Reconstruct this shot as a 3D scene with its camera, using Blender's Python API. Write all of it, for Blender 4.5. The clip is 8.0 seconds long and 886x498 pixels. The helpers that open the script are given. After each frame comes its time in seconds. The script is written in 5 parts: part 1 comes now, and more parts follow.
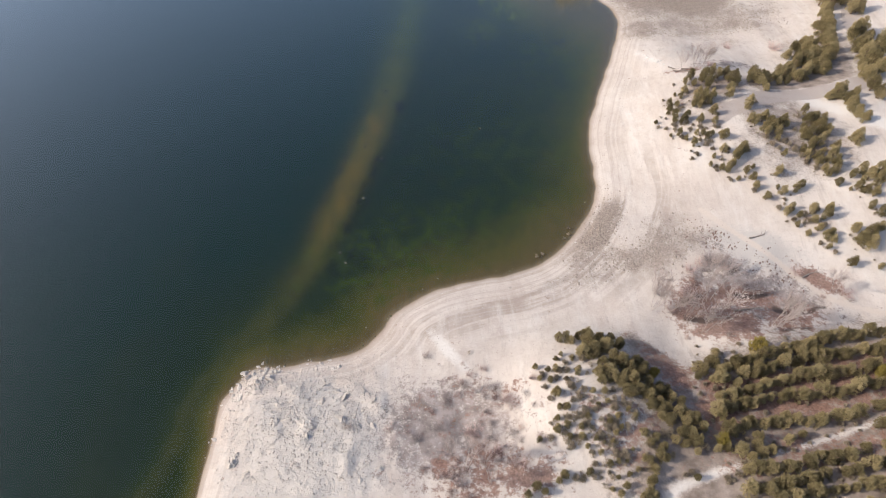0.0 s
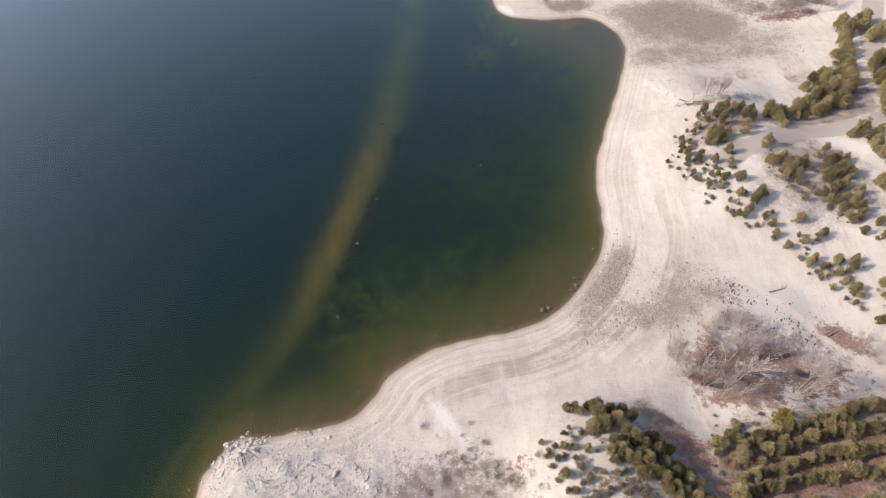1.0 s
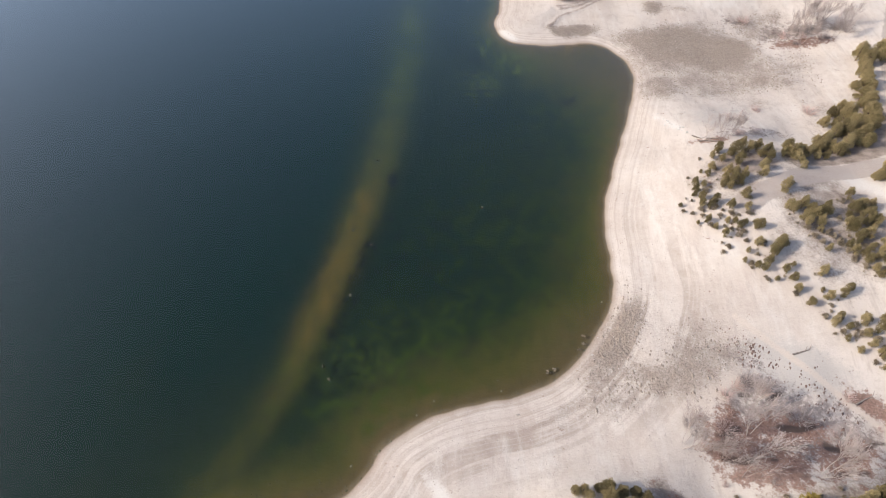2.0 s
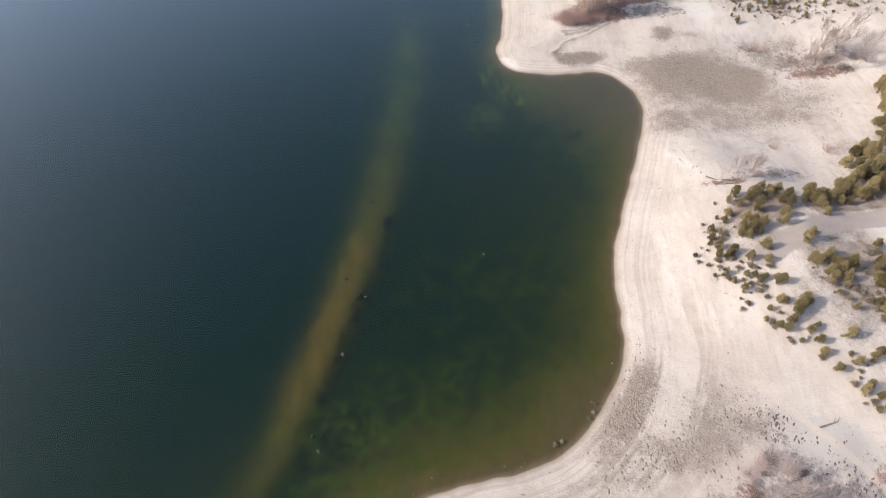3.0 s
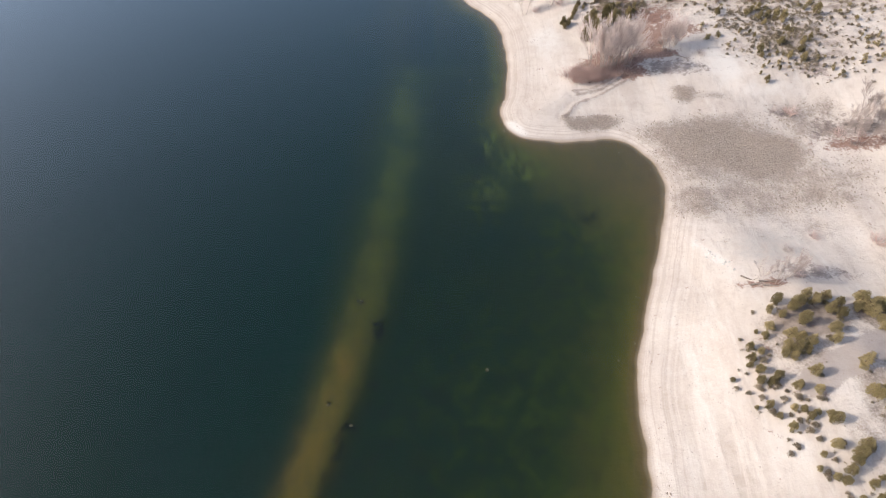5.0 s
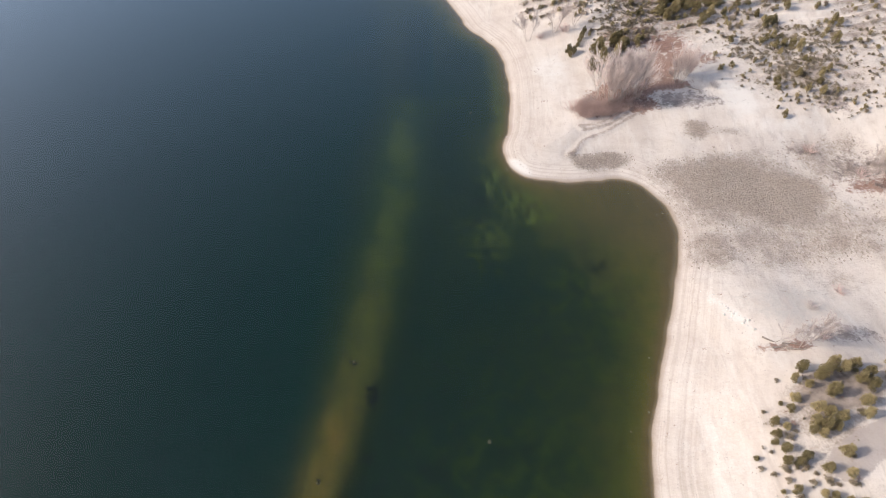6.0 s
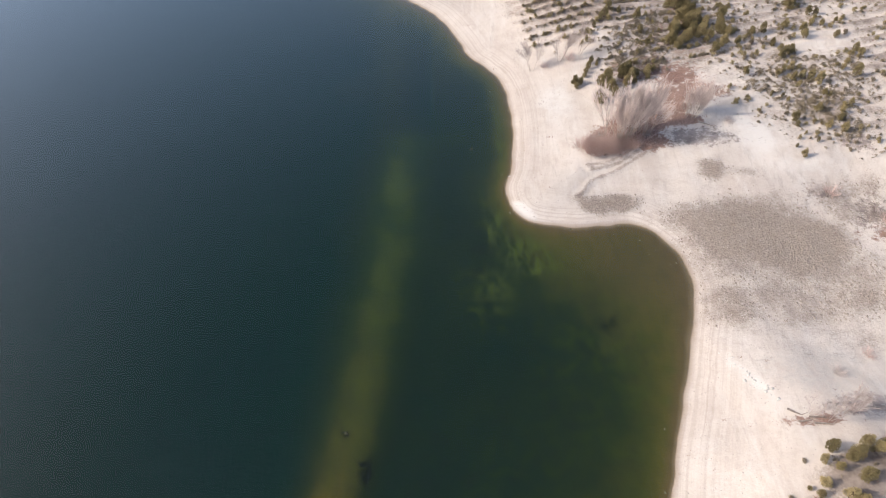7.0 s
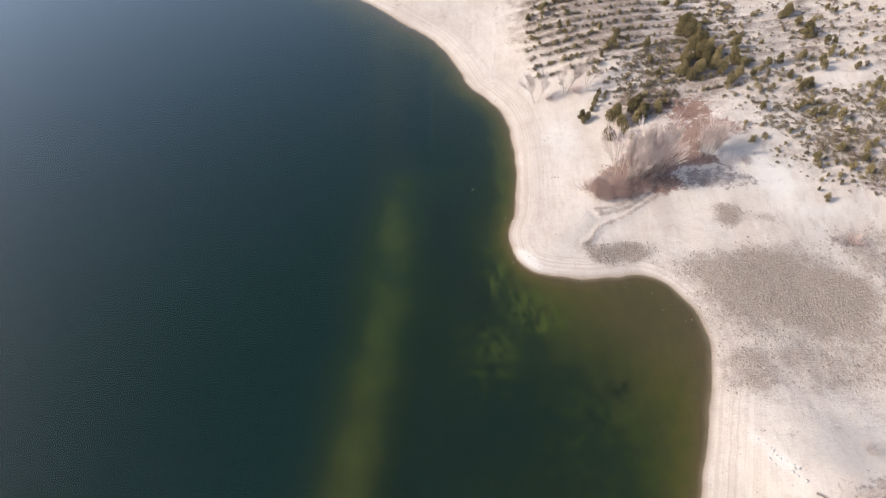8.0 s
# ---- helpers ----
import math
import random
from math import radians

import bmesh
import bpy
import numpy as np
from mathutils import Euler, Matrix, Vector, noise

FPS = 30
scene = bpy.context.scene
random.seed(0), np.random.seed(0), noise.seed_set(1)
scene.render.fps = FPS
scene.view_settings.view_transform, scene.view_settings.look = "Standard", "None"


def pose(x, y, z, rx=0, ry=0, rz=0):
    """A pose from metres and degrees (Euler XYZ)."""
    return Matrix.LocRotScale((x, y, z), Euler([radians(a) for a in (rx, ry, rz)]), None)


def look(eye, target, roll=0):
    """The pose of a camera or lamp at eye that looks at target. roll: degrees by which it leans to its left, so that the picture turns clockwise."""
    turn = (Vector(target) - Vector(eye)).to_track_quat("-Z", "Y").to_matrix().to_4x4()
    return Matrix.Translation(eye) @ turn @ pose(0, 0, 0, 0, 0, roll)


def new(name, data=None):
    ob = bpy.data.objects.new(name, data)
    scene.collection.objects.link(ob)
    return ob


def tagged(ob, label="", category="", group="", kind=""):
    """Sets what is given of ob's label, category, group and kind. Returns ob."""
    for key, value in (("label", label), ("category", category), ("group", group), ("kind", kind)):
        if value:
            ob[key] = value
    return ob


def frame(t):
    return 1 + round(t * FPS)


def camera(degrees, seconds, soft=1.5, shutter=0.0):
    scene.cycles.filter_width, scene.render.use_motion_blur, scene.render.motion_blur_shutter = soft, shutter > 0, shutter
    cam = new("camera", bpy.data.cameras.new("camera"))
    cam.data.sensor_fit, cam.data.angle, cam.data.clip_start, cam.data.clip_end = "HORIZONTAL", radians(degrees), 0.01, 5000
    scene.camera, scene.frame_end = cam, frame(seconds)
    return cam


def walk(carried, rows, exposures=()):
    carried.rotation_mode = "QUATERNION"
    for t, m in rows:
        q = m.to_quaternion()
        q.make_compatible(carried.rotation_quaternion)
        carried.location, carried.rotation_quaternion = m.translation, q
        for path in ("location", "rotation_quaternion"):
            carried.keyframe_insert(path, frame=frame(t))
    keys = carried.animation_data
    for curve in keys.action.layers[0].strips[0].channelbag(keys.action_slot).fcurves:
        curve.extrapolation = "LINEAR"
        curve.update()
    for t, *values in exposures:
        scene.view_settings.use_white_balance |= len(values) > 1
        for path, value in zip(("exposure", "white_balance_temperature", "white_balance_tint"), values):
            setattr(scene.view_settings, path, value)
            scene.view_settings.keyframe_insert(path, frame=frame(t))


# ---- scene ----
U = 1.3  # metres in one unit of the plan

# ---- camera: a level flight at an even pace, looking down ahead ----
cam = camera(70.0, 8.0, 1.0)
HEIGHT, DOWN, LEAN = 62.0 * U, -51.05, -1.24
PATH = []
for step in range(17):
    u = step / 16
    PATH.append((8.0 * u, pose(U * (2.36 * u - 0.31 * u * u), U * (63.97 * u + 1.01 * u * u), HEIGHT,
                               90 + DOWN - 0.07 * u + 0.01 * u * u, 0, 0.08 * u + 0.01 * u * u)
                 @ pose(0, 0, 0, 0, 0, LEAN + 0.09 * u)))
walk(cam, PATH, [(0.0, 0.42), (8.0, 0.50)])

# ---- light: low winter sun over the lake, hazy sky ----
SUN_HIGH, SUN_ROUND = 33.0, 264.0  # degrees up, degrees clockwise from +y
world = bpy.data.worlds.new("sky")
scene.world = world
world.use_nodes = True
wn = world.node_tree.nodes
sky = wn.new("ShaderNodeTexSky")
sky.sky_type, sky.sun_disc = "NISHITA", False
sky.sun_elevation, sky.sun_rotation = radians(SUN_HIGH), radians(SUN_ROUND)
sky.air_density, sky.dust_density, sky.ozone_density = 1.0, 2.9, 1.0
wn["Background"].inputs["Strength"].default_value = 0.15
world.node_tree.links.new(sky.outputs["Color"], wn["Background"].inputs["Color"])
sun_data = bpy.data.lights.new("sun", "SUN")
sun_data.energy, sun_data.angle, sun_data.color = 2.6, radians(0.8), (1.0, 0.91, 0.80)
sun = new("sun", sun_data)
a, e = radians(SUN_ROUND), radians(SUN_HIGH)
sun.matrix_world = look((math.sin(a) * math.cos(e) * 300, math.cos(a) * math.cos(e) * 300, math.sin(e) * 300), (0, 0, 0))


# ---- materials ----
class Nodes:
    """A short way to write node trees."""

    def __init__(self, name, rough=0.8, spec=0.3):
        self.mat = bpy.data.materials.new(name)
        self.mat.use_nodes = True
        self.tree = self.mat.node_tree
        self.bsdf = self.tree.nodes["Principled BSDF"]
        self.bsdf.inputs["Roughness"].default_value = rough
        self.bsdf.inputs["Specular IOR Level"].default_value = spec

    def add(self, kind, **values):
        n = self.tree.nodes.new(kind)
        for key, value in values.items():
            n.inputs[key].default_value = value
        return n

    def link(self, a, b):
        self.tree.links.new(a, b)

    def place(self):
        return self.tree.nodes.new("ShaderNodeNewGeometry").outputs["Position"]

    def noise(self, scale, detail=4.0, rough=0.55, stretch=None, distort=0.0):
        n = self.add("ShaderNodeTexNoise", Scale=scale, Detail=detail, Roughness=rough, Distortion=distort)
        where = self.place()
        if stretch:
            m = self.tree.nodes.new("ShaderNodeMapping")
            m.inputs["Rotation"].default_value[2] = radians(stretch[3])
            m.inputs["Scale"].default_value = stretch[:3]
            self.link(where, m.inputs["Vector"])
            where = m.outputs["Vector"]
        self.link(where, n.inputs["Vector"])
        return n.outputs["Fac"]

    def attr(self, name):
        n = self.tree.nodes.new("ShaderNodeAttribute")
        n.attribute_name = name
        return n.outputs["Fac"]

    def maths(self, op, a, b=None, clamp=False):
        n = self.tree.nodes.new("ShaderNodeMath")
        n.operation, n.use_clamp = op, clamp
        for i, v in enumerate((a, b)):
            if v is None:
                continue
            if isinstance(v, (int, float)):
                n.inputs[i].default_value = v
            else:
                self.link(v, n.inputs[i])
        return n.outputs[0]

    def span(self, v, lo, hi, to_lo=0.0, to_hi=1.0):
        n = self.tree.nodes.new("ShaderNodeMapRange")
        n.interpolation_type = "SMOOTHSTEP"
        self.link(v, n.inputs["Value"])
        for key, x in (("From Min", lo), ("From Max", hi), ("To Min", to_lo), ("To Max", to_hi)):
            n.inputs[key].default_value = x
        return n.outputs["Result"]

    def ramp(self, v, stops):
        n = self.tree.nodes.new("ShaderNodeValToRGB")
        el = n.color_ramp.elements
        while len(el) < len(stops):
            el.new(0.5)
        for s, (at, c) in zip(el, stops):
            s.position, s.color = at, (*c, 1)
        self.link(v, n.inputs["Fac"])
        return n.outputs["Color"]

    def mix(self, f, a, b, mode="MIX"):
        n = self.tree.nodes.new("ShaderNodeMix")
        n.data_type, n.blend_type = "RGBA", mode
        for i, v in ((0, f), (6, a), (7, b)):
            if isinstance(v, (int, float)):
                n.inputs[i].default_value = v
            elif isinstance(v, tuple):
                n.inputs[i].default_value = (*v, 1)
            else:
                self.link(v, n.inputs[i])
        return n.outputs[2]

    def bump(self, height, far, strength=1.0):
        n = self.add("ShaderNodeBump", Strength=strength, Distance=far)
        self.link(height, n.inputs["Height"])
        return n.outputs["Normal"]

    def end(self, color, normal=None, rough=None):
        self.link(color, self.bsdf.inputs["Base Color"])
        if normal is not None:
            self.link(normal, self.bsdf.inputs["Normal"])
        if rough is not None:
            self.link(rough, self.bsdf.inputs["Roughness"])
        return self.mat


def ground_material():
    n = Nodes("marl_ground", 0.92, 0.15)
    broad, mid, fine = n.noise(0.09, 4), n.noise(0.55, 5, 0.6), n.noise(3.2, 4, 0.65)
    pale = n.ramp(broad, [(0.3, (0.50, 0.43, 0.385)), (0.5, (0.56, 0.495, 0.445)), (0.7, (0.60, 0.54, 0.495))])
    # old water lines and mud bands run along the shore

    def streaks(across, along, detail=4.0):
        t = n.add("ShaderNodeTexNoise", Scale=1.0, Detail=detail, Roughness=0.6)
        t.noise_dimensions = "2D"
        both = n.tree.nodes.new("ShaderNodeCombineXYZ")
        bent = n.maths("ADD", n.attr("away"), n.maths("MULTIPLY", broad, 1.2))
        n.link(n.maths("MULTIPLY", bent, across), both.inputs[0])
        n.link(n.maths("MULTIPLY", n.attr("run"), along), both.inputs[1])
        n.link(both.outputs[0], t.inputs["Vector"])
        return t.outputs["Fac"]

    wide_band, thin_line = streaks(0.42, 0.035), streaks(2.1, 0.02, 4.0)
    worn = n.span(mid, 0.3, 0.65, 0.55, 1.0)
    c = n.mix(n.maths("MULTIPLY", n.maths("MULTIPLY", n.span(wide_band, 0.43, 0.56), worn), n.maths("MULTIPLY", n.attr("bands"), 0.95), True), pale, (0.33, 0.268, 0.228))
    c = n.mix(n.maths("MULTIPLY", n.span(thin_line, 0.48, 0.62), n.maths("MULTIPLY", n.attr("lines"), 0.42)), c, (0.40, 0.335, 0.29))
    c = n.mix(n.maths("MULTIPLY", n.maths("MULTIPLY", n.span(thin_line, 0.48, 0.34), worn), n.maths("MULTIPLY", n.maths("MAXIMUM", n.attr("lines"), n.attr("bands")), 0.32), True), c, (0.63, 0.575, 0.525))
    c = n.mix(n.maths("MULTIPLY", n.span(mid, 0.5, 0.75), 0.35), c, (0.42, 0.345, 0.295))
    blotch = n.noise(0.35, 6, 0.7)
    c = n.mix(n.maths("MULTIPLY", n.span(n.noise(0.28, 7, 0.72, (1.0, 0.45, 1.0, -20)), 0.45, 0.72), 0.45), c, (0.39, 0.315, 0.275))
    c = n.mix(n.maths("MULTIPLY", n.span(n.noise(1.6, 5, 0.75), 0.52, 0.75), 0.35), c, (0.36, 0.30, 0.265))
    c = n.mix(n.maths("MULTIPLY", n.span(n.noise(1.3, 5, 0.75, (1, 1, 1, 60)), 0.55, 0.8), 0.45), c, (0.62, 0.57, 0.525))

    smear = n.span(n.noise(0.5, 5, 0.65, (1.0, 0.22, 1.0, -28)), 0.48, 0.72)
    c = n.mix(n.maths("MULTIPLY", smear, n.span(n.attr("shore"), 2.0, 6.0, 0.0, 0.55)), c, (0.62, 0.58, 0.54))
    scour = n.span(n.noise(0.8, 6, 0.7, (1.0, 0.14, 1.0, -38)), 0.52, 0.72)
    c = n.mix(n.maths("MULTIPLY", scour, n.span(n.attr("shore"), 3.0, 7.0, 0.0, 0.55)), c, (0.38, 0.325, 0.29))
    grain = n.noise(1.15, 6, 0.72)

    def zone(c, name, tone, low=0.30, high=0.62, most=0.9, fray=1.0):
        # a mask with a frayed edge
        f = n.maths("ADD", n.attr(name), n.maths("MULTIPLY", n.maths("SUBTRACT", blotch, 0.5), 1.3 * fray))
        f = n.maths("ADD", f, n.maths("MULTIPLY", n.maths("SUBTRACT", fine, 0.5), 0.7 * fray))
        if fray > 1:
            f = n.maths("ADD", f, n.maths("MULTIPLY", n.maths("SUBTRACT", grain, 0.5), 2.4))
        return n.mix(n.maths("MULTIPLY", n.span(f, low, high), most), c, tone)

    c = zone(c, "grey", (0.47, 0.435, 0.405), 0.35, 0.85, 0.8)
    c = zone(c, "white", (0.63, 0.595, 0.56), 0.3, 1.0, 0.85)
    c = zone(c, "soil", n.ramp(mid, [(0.35, (0.13, 0.098, 0.08)), (0.65, (0.33, 0.27, 0.235))]), 0.25, 0.85, 0.88)
    clod = n.span(n.noise(3.4, 4, 0.7), 0.36, 0.62)
    c = zone(c, "mud", n.mix(clod, (0.22, 0.175, 0.145), (0.36, 0.30, 0.258)), 0.12, 0.75, 0.9)
    c = zone(c, "track", (0.37, 0.32, 0.295), 0.4, 0.7, 0.85)
    # ash-grey ground and painted cast shadows share this tone
    c = zone(c, "ash", n.ramp(mid, [(0.35, (0.11, 0.085, 0.08)), (0.65, (0.34, 0.28, 0.265))]), 0.4, 0.9, 0.75, 1.3)
    c = zone(c, "litter", n.ramp(fine, [(0.35, (0.13, 0.066, 0.050)), (0.65, (0.31, 0.185, 0.145))]), 0.40, 0.88, 0.85, 1.4)
    # berms: mud tone with the shade of their small scarps painted in
    c = zone(c, "berm", (0.22, 0.175, 0.155), 0.35, 0.9, 0.75)
    # shade under the hollow's low banks, put into the colour
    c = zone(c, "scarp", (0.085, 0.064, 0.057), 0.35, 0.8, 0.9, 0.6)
    c = zone(c, "path", (0.56, 0.485, 0.425), 0.35, 0.9, 0.9)
    # damp rim, then the bed, with light lost to the water painted by depth
    c = n.mix(n.span(n.attr("shore"), -0.1, 1.1, 0.75, 0.0), c, (0.30, 0.23, 0.175))
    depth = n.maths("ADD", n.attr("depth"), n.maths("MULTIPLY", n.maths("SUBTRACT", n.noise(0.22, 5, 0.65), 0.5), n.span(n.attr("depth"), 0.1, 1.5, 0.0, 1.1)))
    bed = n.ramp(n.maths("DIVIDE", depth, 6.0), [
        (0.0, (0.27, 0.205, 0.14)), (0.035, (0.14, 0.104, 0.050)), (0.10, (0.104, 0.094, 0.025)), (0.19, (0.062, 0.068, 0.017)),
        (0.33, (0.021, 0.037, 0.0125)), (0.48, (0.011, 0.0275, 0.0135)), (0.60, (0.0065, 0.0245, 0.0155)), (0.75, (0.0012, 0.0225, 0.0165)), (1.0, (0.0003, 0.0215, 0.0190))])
    bed = n.mix(n.attr("bloom"), bed, n.mix(1.0, bed, (0.72, 1.05, 0.9), "MULTIPLY"))
    bed = n.mix(n.attr("silt"), bed, n.mix(n.span(n.attr("depth"), 0.4, 2.2), (0.125, 0.094, 0.048), (0.040, 0.042, 0.014)))
    bed = n.mix(n.attr("sand"), bed, n.mix(n.span(n.noise(0.5, 5, 0.65, (1.0, 0.3, 1.0, -22)), 0.35, 0.65), (0.115, 0.084, 0.012), (0.19, 0.122, 0.026)))
    mottle = n.span(n.noise(0.75, 6, 0.72, (1.0, 0.4, 1.0, -8), 0.5), 0.40, 0.70)
    bed = n.mix(n.maths("MULTIPLY", mottle, 0.45), bed, n.mix(1.0, bed, (0.60, 0.68, 0.72), "MULTIPLY"))
    algae = n.span(n.noise(0.3, 5, 0.62, distort=0.8), 0.40, 0.72)
    bed = n.mix(n.maths("MULTIPLY", algae, n.attr("algae"), True), bed, (0.050, 0.080, 0.009))
    weed = n.span(n.noise(0.42, 6, 0.7, distort=0.6), 0.48, 0.64)
    bed = n.mix(n.maths("ADD", n.maths("MULTIPLY", weed, n.attr("weed")), n.maths("MULTIPLY", n.maths("SUBTRACT", n.attr("weed"), 1.0, True), 0.6), True), bed, (0.008, 0.014, 0.010))
    strand = n.span(n.noise(0.7, 5, 0.7, (1.0, 0.45, 1.0, 30), 0.5), 0.38, 0.70)
    bed = n.mix(n.maths("MULTIPLY", strand, n.attr("strands"), True), bed, (0.092, 0.125, 0.018))
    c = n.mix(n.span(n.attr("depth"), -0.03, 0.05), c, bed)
    rough = n.maths("ADD", n.maths("MULTIPLY", n.noise(1.1, 6, 0.7), 0.7), n.maths("MULTIPLY", fine, 0.3))
    rough = n.maths("ADD", rough, n.maths("MULTIPLY", clod, n.attr("mud")))
    lumps = n.maths("MULTIPLY", n.span(n.noise(0.85, 6, 0.72, distort=0.4), 0.47, 0.72), n.maths("MULTIPLY", n.attr("rub"), 3.2))
    return n.end(c, n.bump(n.maths("ADD", rough, lumps), 0.35, 0.42))


def water_material():
    n = Nodes("lake_water")
    out = n.tree.nodes["Material Output"]
    clear, gloss = n.add("ShaderNodeBsdfTransparent"), n.add("ShaderNodeBsdfGlossy", Roughness=0.12)
    clear.inputs["Color"].default_value = (0.93, 0.97, 0.96, 1)
    waves = n.maths("ADD", n.noise(1.3, 3, 0.6, (1.0, 0.3, 1.0, 12)), n.maths("MULTIPLY", n.noise(0.25, 3, 0.5, (1.0, 0.5, 1.0, -10)), 1.5))
    normal = n.bump(waves, 0.10, 0.028)
    fres = n.add("ShaderNodeFresnel", IOR=1.33)
    n.link(normal, gloss.inputs["Normal"])
    both = n.add("ShaderNodeMixShader")
    n.link(n.maths("SUBTRACT", n.maths("MULTIPLY", fres.outputs[0], 6.0), 0.098, True), both.inputs[0])
    n.link(clear.outputs[0], both.inputs[1])
    n.link(gloss.outputs[0], both.inputs[2])
    n.link(both.outputs[0], out.inputs["Surface"])
    n.tree.nodes.remove(n.bsdf)
    return n.mat


def leaf_material(name, dark, mid, light):
    n = Nodes(name, 0.75, 0.2)
    geo = n.tree.nodes.new("ShaderNodeNewGeometry")
    info = n.tree.nodes.new("ShaderNodeObjectInfo")
    pick = n.maths("ADD", n.maths("MULTIPLY", geo.outputs["Random Per Island"], 0.35), n.maths("MULTIPLY", info.outputs["Random"], 0.65))
    c = n.ramp(pick, [(0.1, dark), (0.5, mid), (0.9, light)])
    return n.end(n.mix(n.span(n.noise(2.5, 3), 0.4, 0.7), c, n.mix(0.5, c, mid)))


def rough_material(name, dark, light, scale=4.0, bump=0.05):
    n = Nodes(name, 0.9, 0.2)
    info = n.tree.nodes.new("ShaderNodeObjectInfo")
    f = n.maths("ADD", n.noise(scale, 5, 0.65), n.maths("MULTIPLY", n.maths("SUBTRACT", info.outputs["Random"], 0.5), 0.35))
    return n.end(n.ramp(f, [(0.3, dark), (0.7, light)]), n.bump(n.noise(scale * 3, 4, 0.7), bump))


GROUND, WATER = ground_material(), water_material()
PINE = leaf_material("pine_needles", (0.12, 0.10, 0.05), (0.275, 0.225, 0.12), (0.44, 0.36, 0.20))
SHRUB = leaf_material("brown_scrub", (0.17, 0.138, 0.098), (0.28, 0.23, 0.17), (0.38, 0.32, 0.245))
GOLD = leaf_material("yellow_pine", (0.16, 0.13, 0.03), (0.24, 0.19, 0.05), (0.32, 0.25, 0.08))
BARK = rough_material("pine_bark", (0.10, 0.07, 0.05), (0.22, 0.16, 0.12))
PALEBARK = rough_material("pale_bark", (0.26, 0.22, 0.20), (0.44, 0.385, 0.35))
TWIG = rough_material("bare_twigs", (0.52, 0.435, 0.41), (0.70, 0.60, 0.565))
REDTWIG = rough_material("red_twigs", (0.44, 0.315, 0.285), (0.62, 0.48, 0.44))
ROCK = rough_material("limestone", (0.42, 0.375, 0.338), (0.57, 0.52, 0.474), 2.0, 0.12)
WHITEROCK = rough_material("white_rock", (0.44, 0.42, 0.395), (0.64, 0.615, 0.585), 2.0, 0.1)
WETROCK = rough_material("algae_stone", (0.10, 0.095, 0.055), (0.26, 0.24, 0.16), 2.0, 0.05)
GREYTWIG = rough_material("grey_twigs", (0.33, 0.275, 0.26), (0.50, 0.43, 0.405))
CLOD = rough_material("mud_clod", (0.24, 0.197, 0.167), (0.345, 0.29, 0.25), 1.2, 0.02)
MOULD = rough_material("leaf_mould", (0.19, 0.125, 0.105), (0.34, 0.25, 0.215), 1.5, 0.02)
DEADWOOD = rough_material("dead_wood", (0.18, 0.145, 0.125), (0.38, 0.325, 0.29))


# ---- the lie of the land, in plan units ----
def vnoise(x, y, scale, seed=0):
    """Smooth value noise in -1..1 on arrays."""
    x, y = np.asarray(x, float) / scale + 57.3 * seed, np.asarray(y, float) / scale - 31.7 * seed
    xi, yi = np.floor(x), np.floor(y)
    fx, fy = x - xi, y - yi
    fx, fy = fx * fx * (3 - 2 * fx), fy * fy * (3 - 2 * fy)

    def h(i, j):
        v = np.sin(i * 127.1 + j * 311.7 + seed * 74.7) * 43758.5453
        return (v - np.floor(v)) * 2 - 1

    return (h(xi, yi) * (1 - fx) + h(xi + 1, yi) * fx) * (1 - fy) + (h(xi, yi + 1) * (1 - fx) + h(xi + 1, yi + 1) * fx) * fy


def smooth_line(points, per=6):
    """A Catmull-Rom line through the points."""
    p = np.array([points[0], *points, points[-1]], float)
    out = []
    for i in range(1, len(p) - 2):
        for t in np.arange(per) / per:
            out.append(0.5 * (2 * p[i] + (p[i + 1] - p[i - 1]) * t + (2 * p[i - 1] - 5 * p[i] + 4 * p[i + 1] - p[i + 2]) * t * t
                              + (3 * p[i] - p[i - 1] - 3 * p[i + 1] + p[i + 2]) * t ** 3))
    return np.array([*out, p[-1]])


def line_distance(x, y, line):
    """Distance of points to a polyline, and how far along it (0..1) they lie."""
    best, along = np.full(x.shape, 1e9), np.zeros(x.shape)
    n = len(line) - 1
    for i in range(n):
        (ax, ay), (bx, by) = line[i], line[i + 1]
        dx, dy = bx - ax, by - ay
        t = np.clip(((x - ax) * dx + (y - ay) * dy) / (dx * dx + dy * dy + 1e-9), 0, 1)
        d = np.hypot(x - ax - t * dx, y - ay - t * dy)
        near = d < best
        best, along = np.where(near, d, best), np.where(near, (i + t) / n, along)
    return best, along


def inside(x, y, poly):
    odd = np.zeros(x.shape, bool)
    for (ax, ay), (bx, by) in zip(poly, np.roll(poly, -1, 0)):
        if ay != by:
            odd ^= ((ay > y) != (by > y)) & (x < (bx - ax) * (y - ay) / (by - ay) + ax)
    return odd


def blobs(x, y, spots):
    """Soft ellipses: centre, half axes, turn in degrees, strength."""
    f = np.zeros(x.shape)
    for cx, cy, rx, ry, turn, k in spots:
        c, s = math.cos(radians(turn)), math.sin(radians(turn))
        u, v = (x - cx) * c + (y - cy) * s, (y - cy) * c - (x - cx) * s
        f = np.maximum(f, k * np.exp(-((u / rx) ** 2 + (v / ry) ** 2) ** 1.5))
    return f


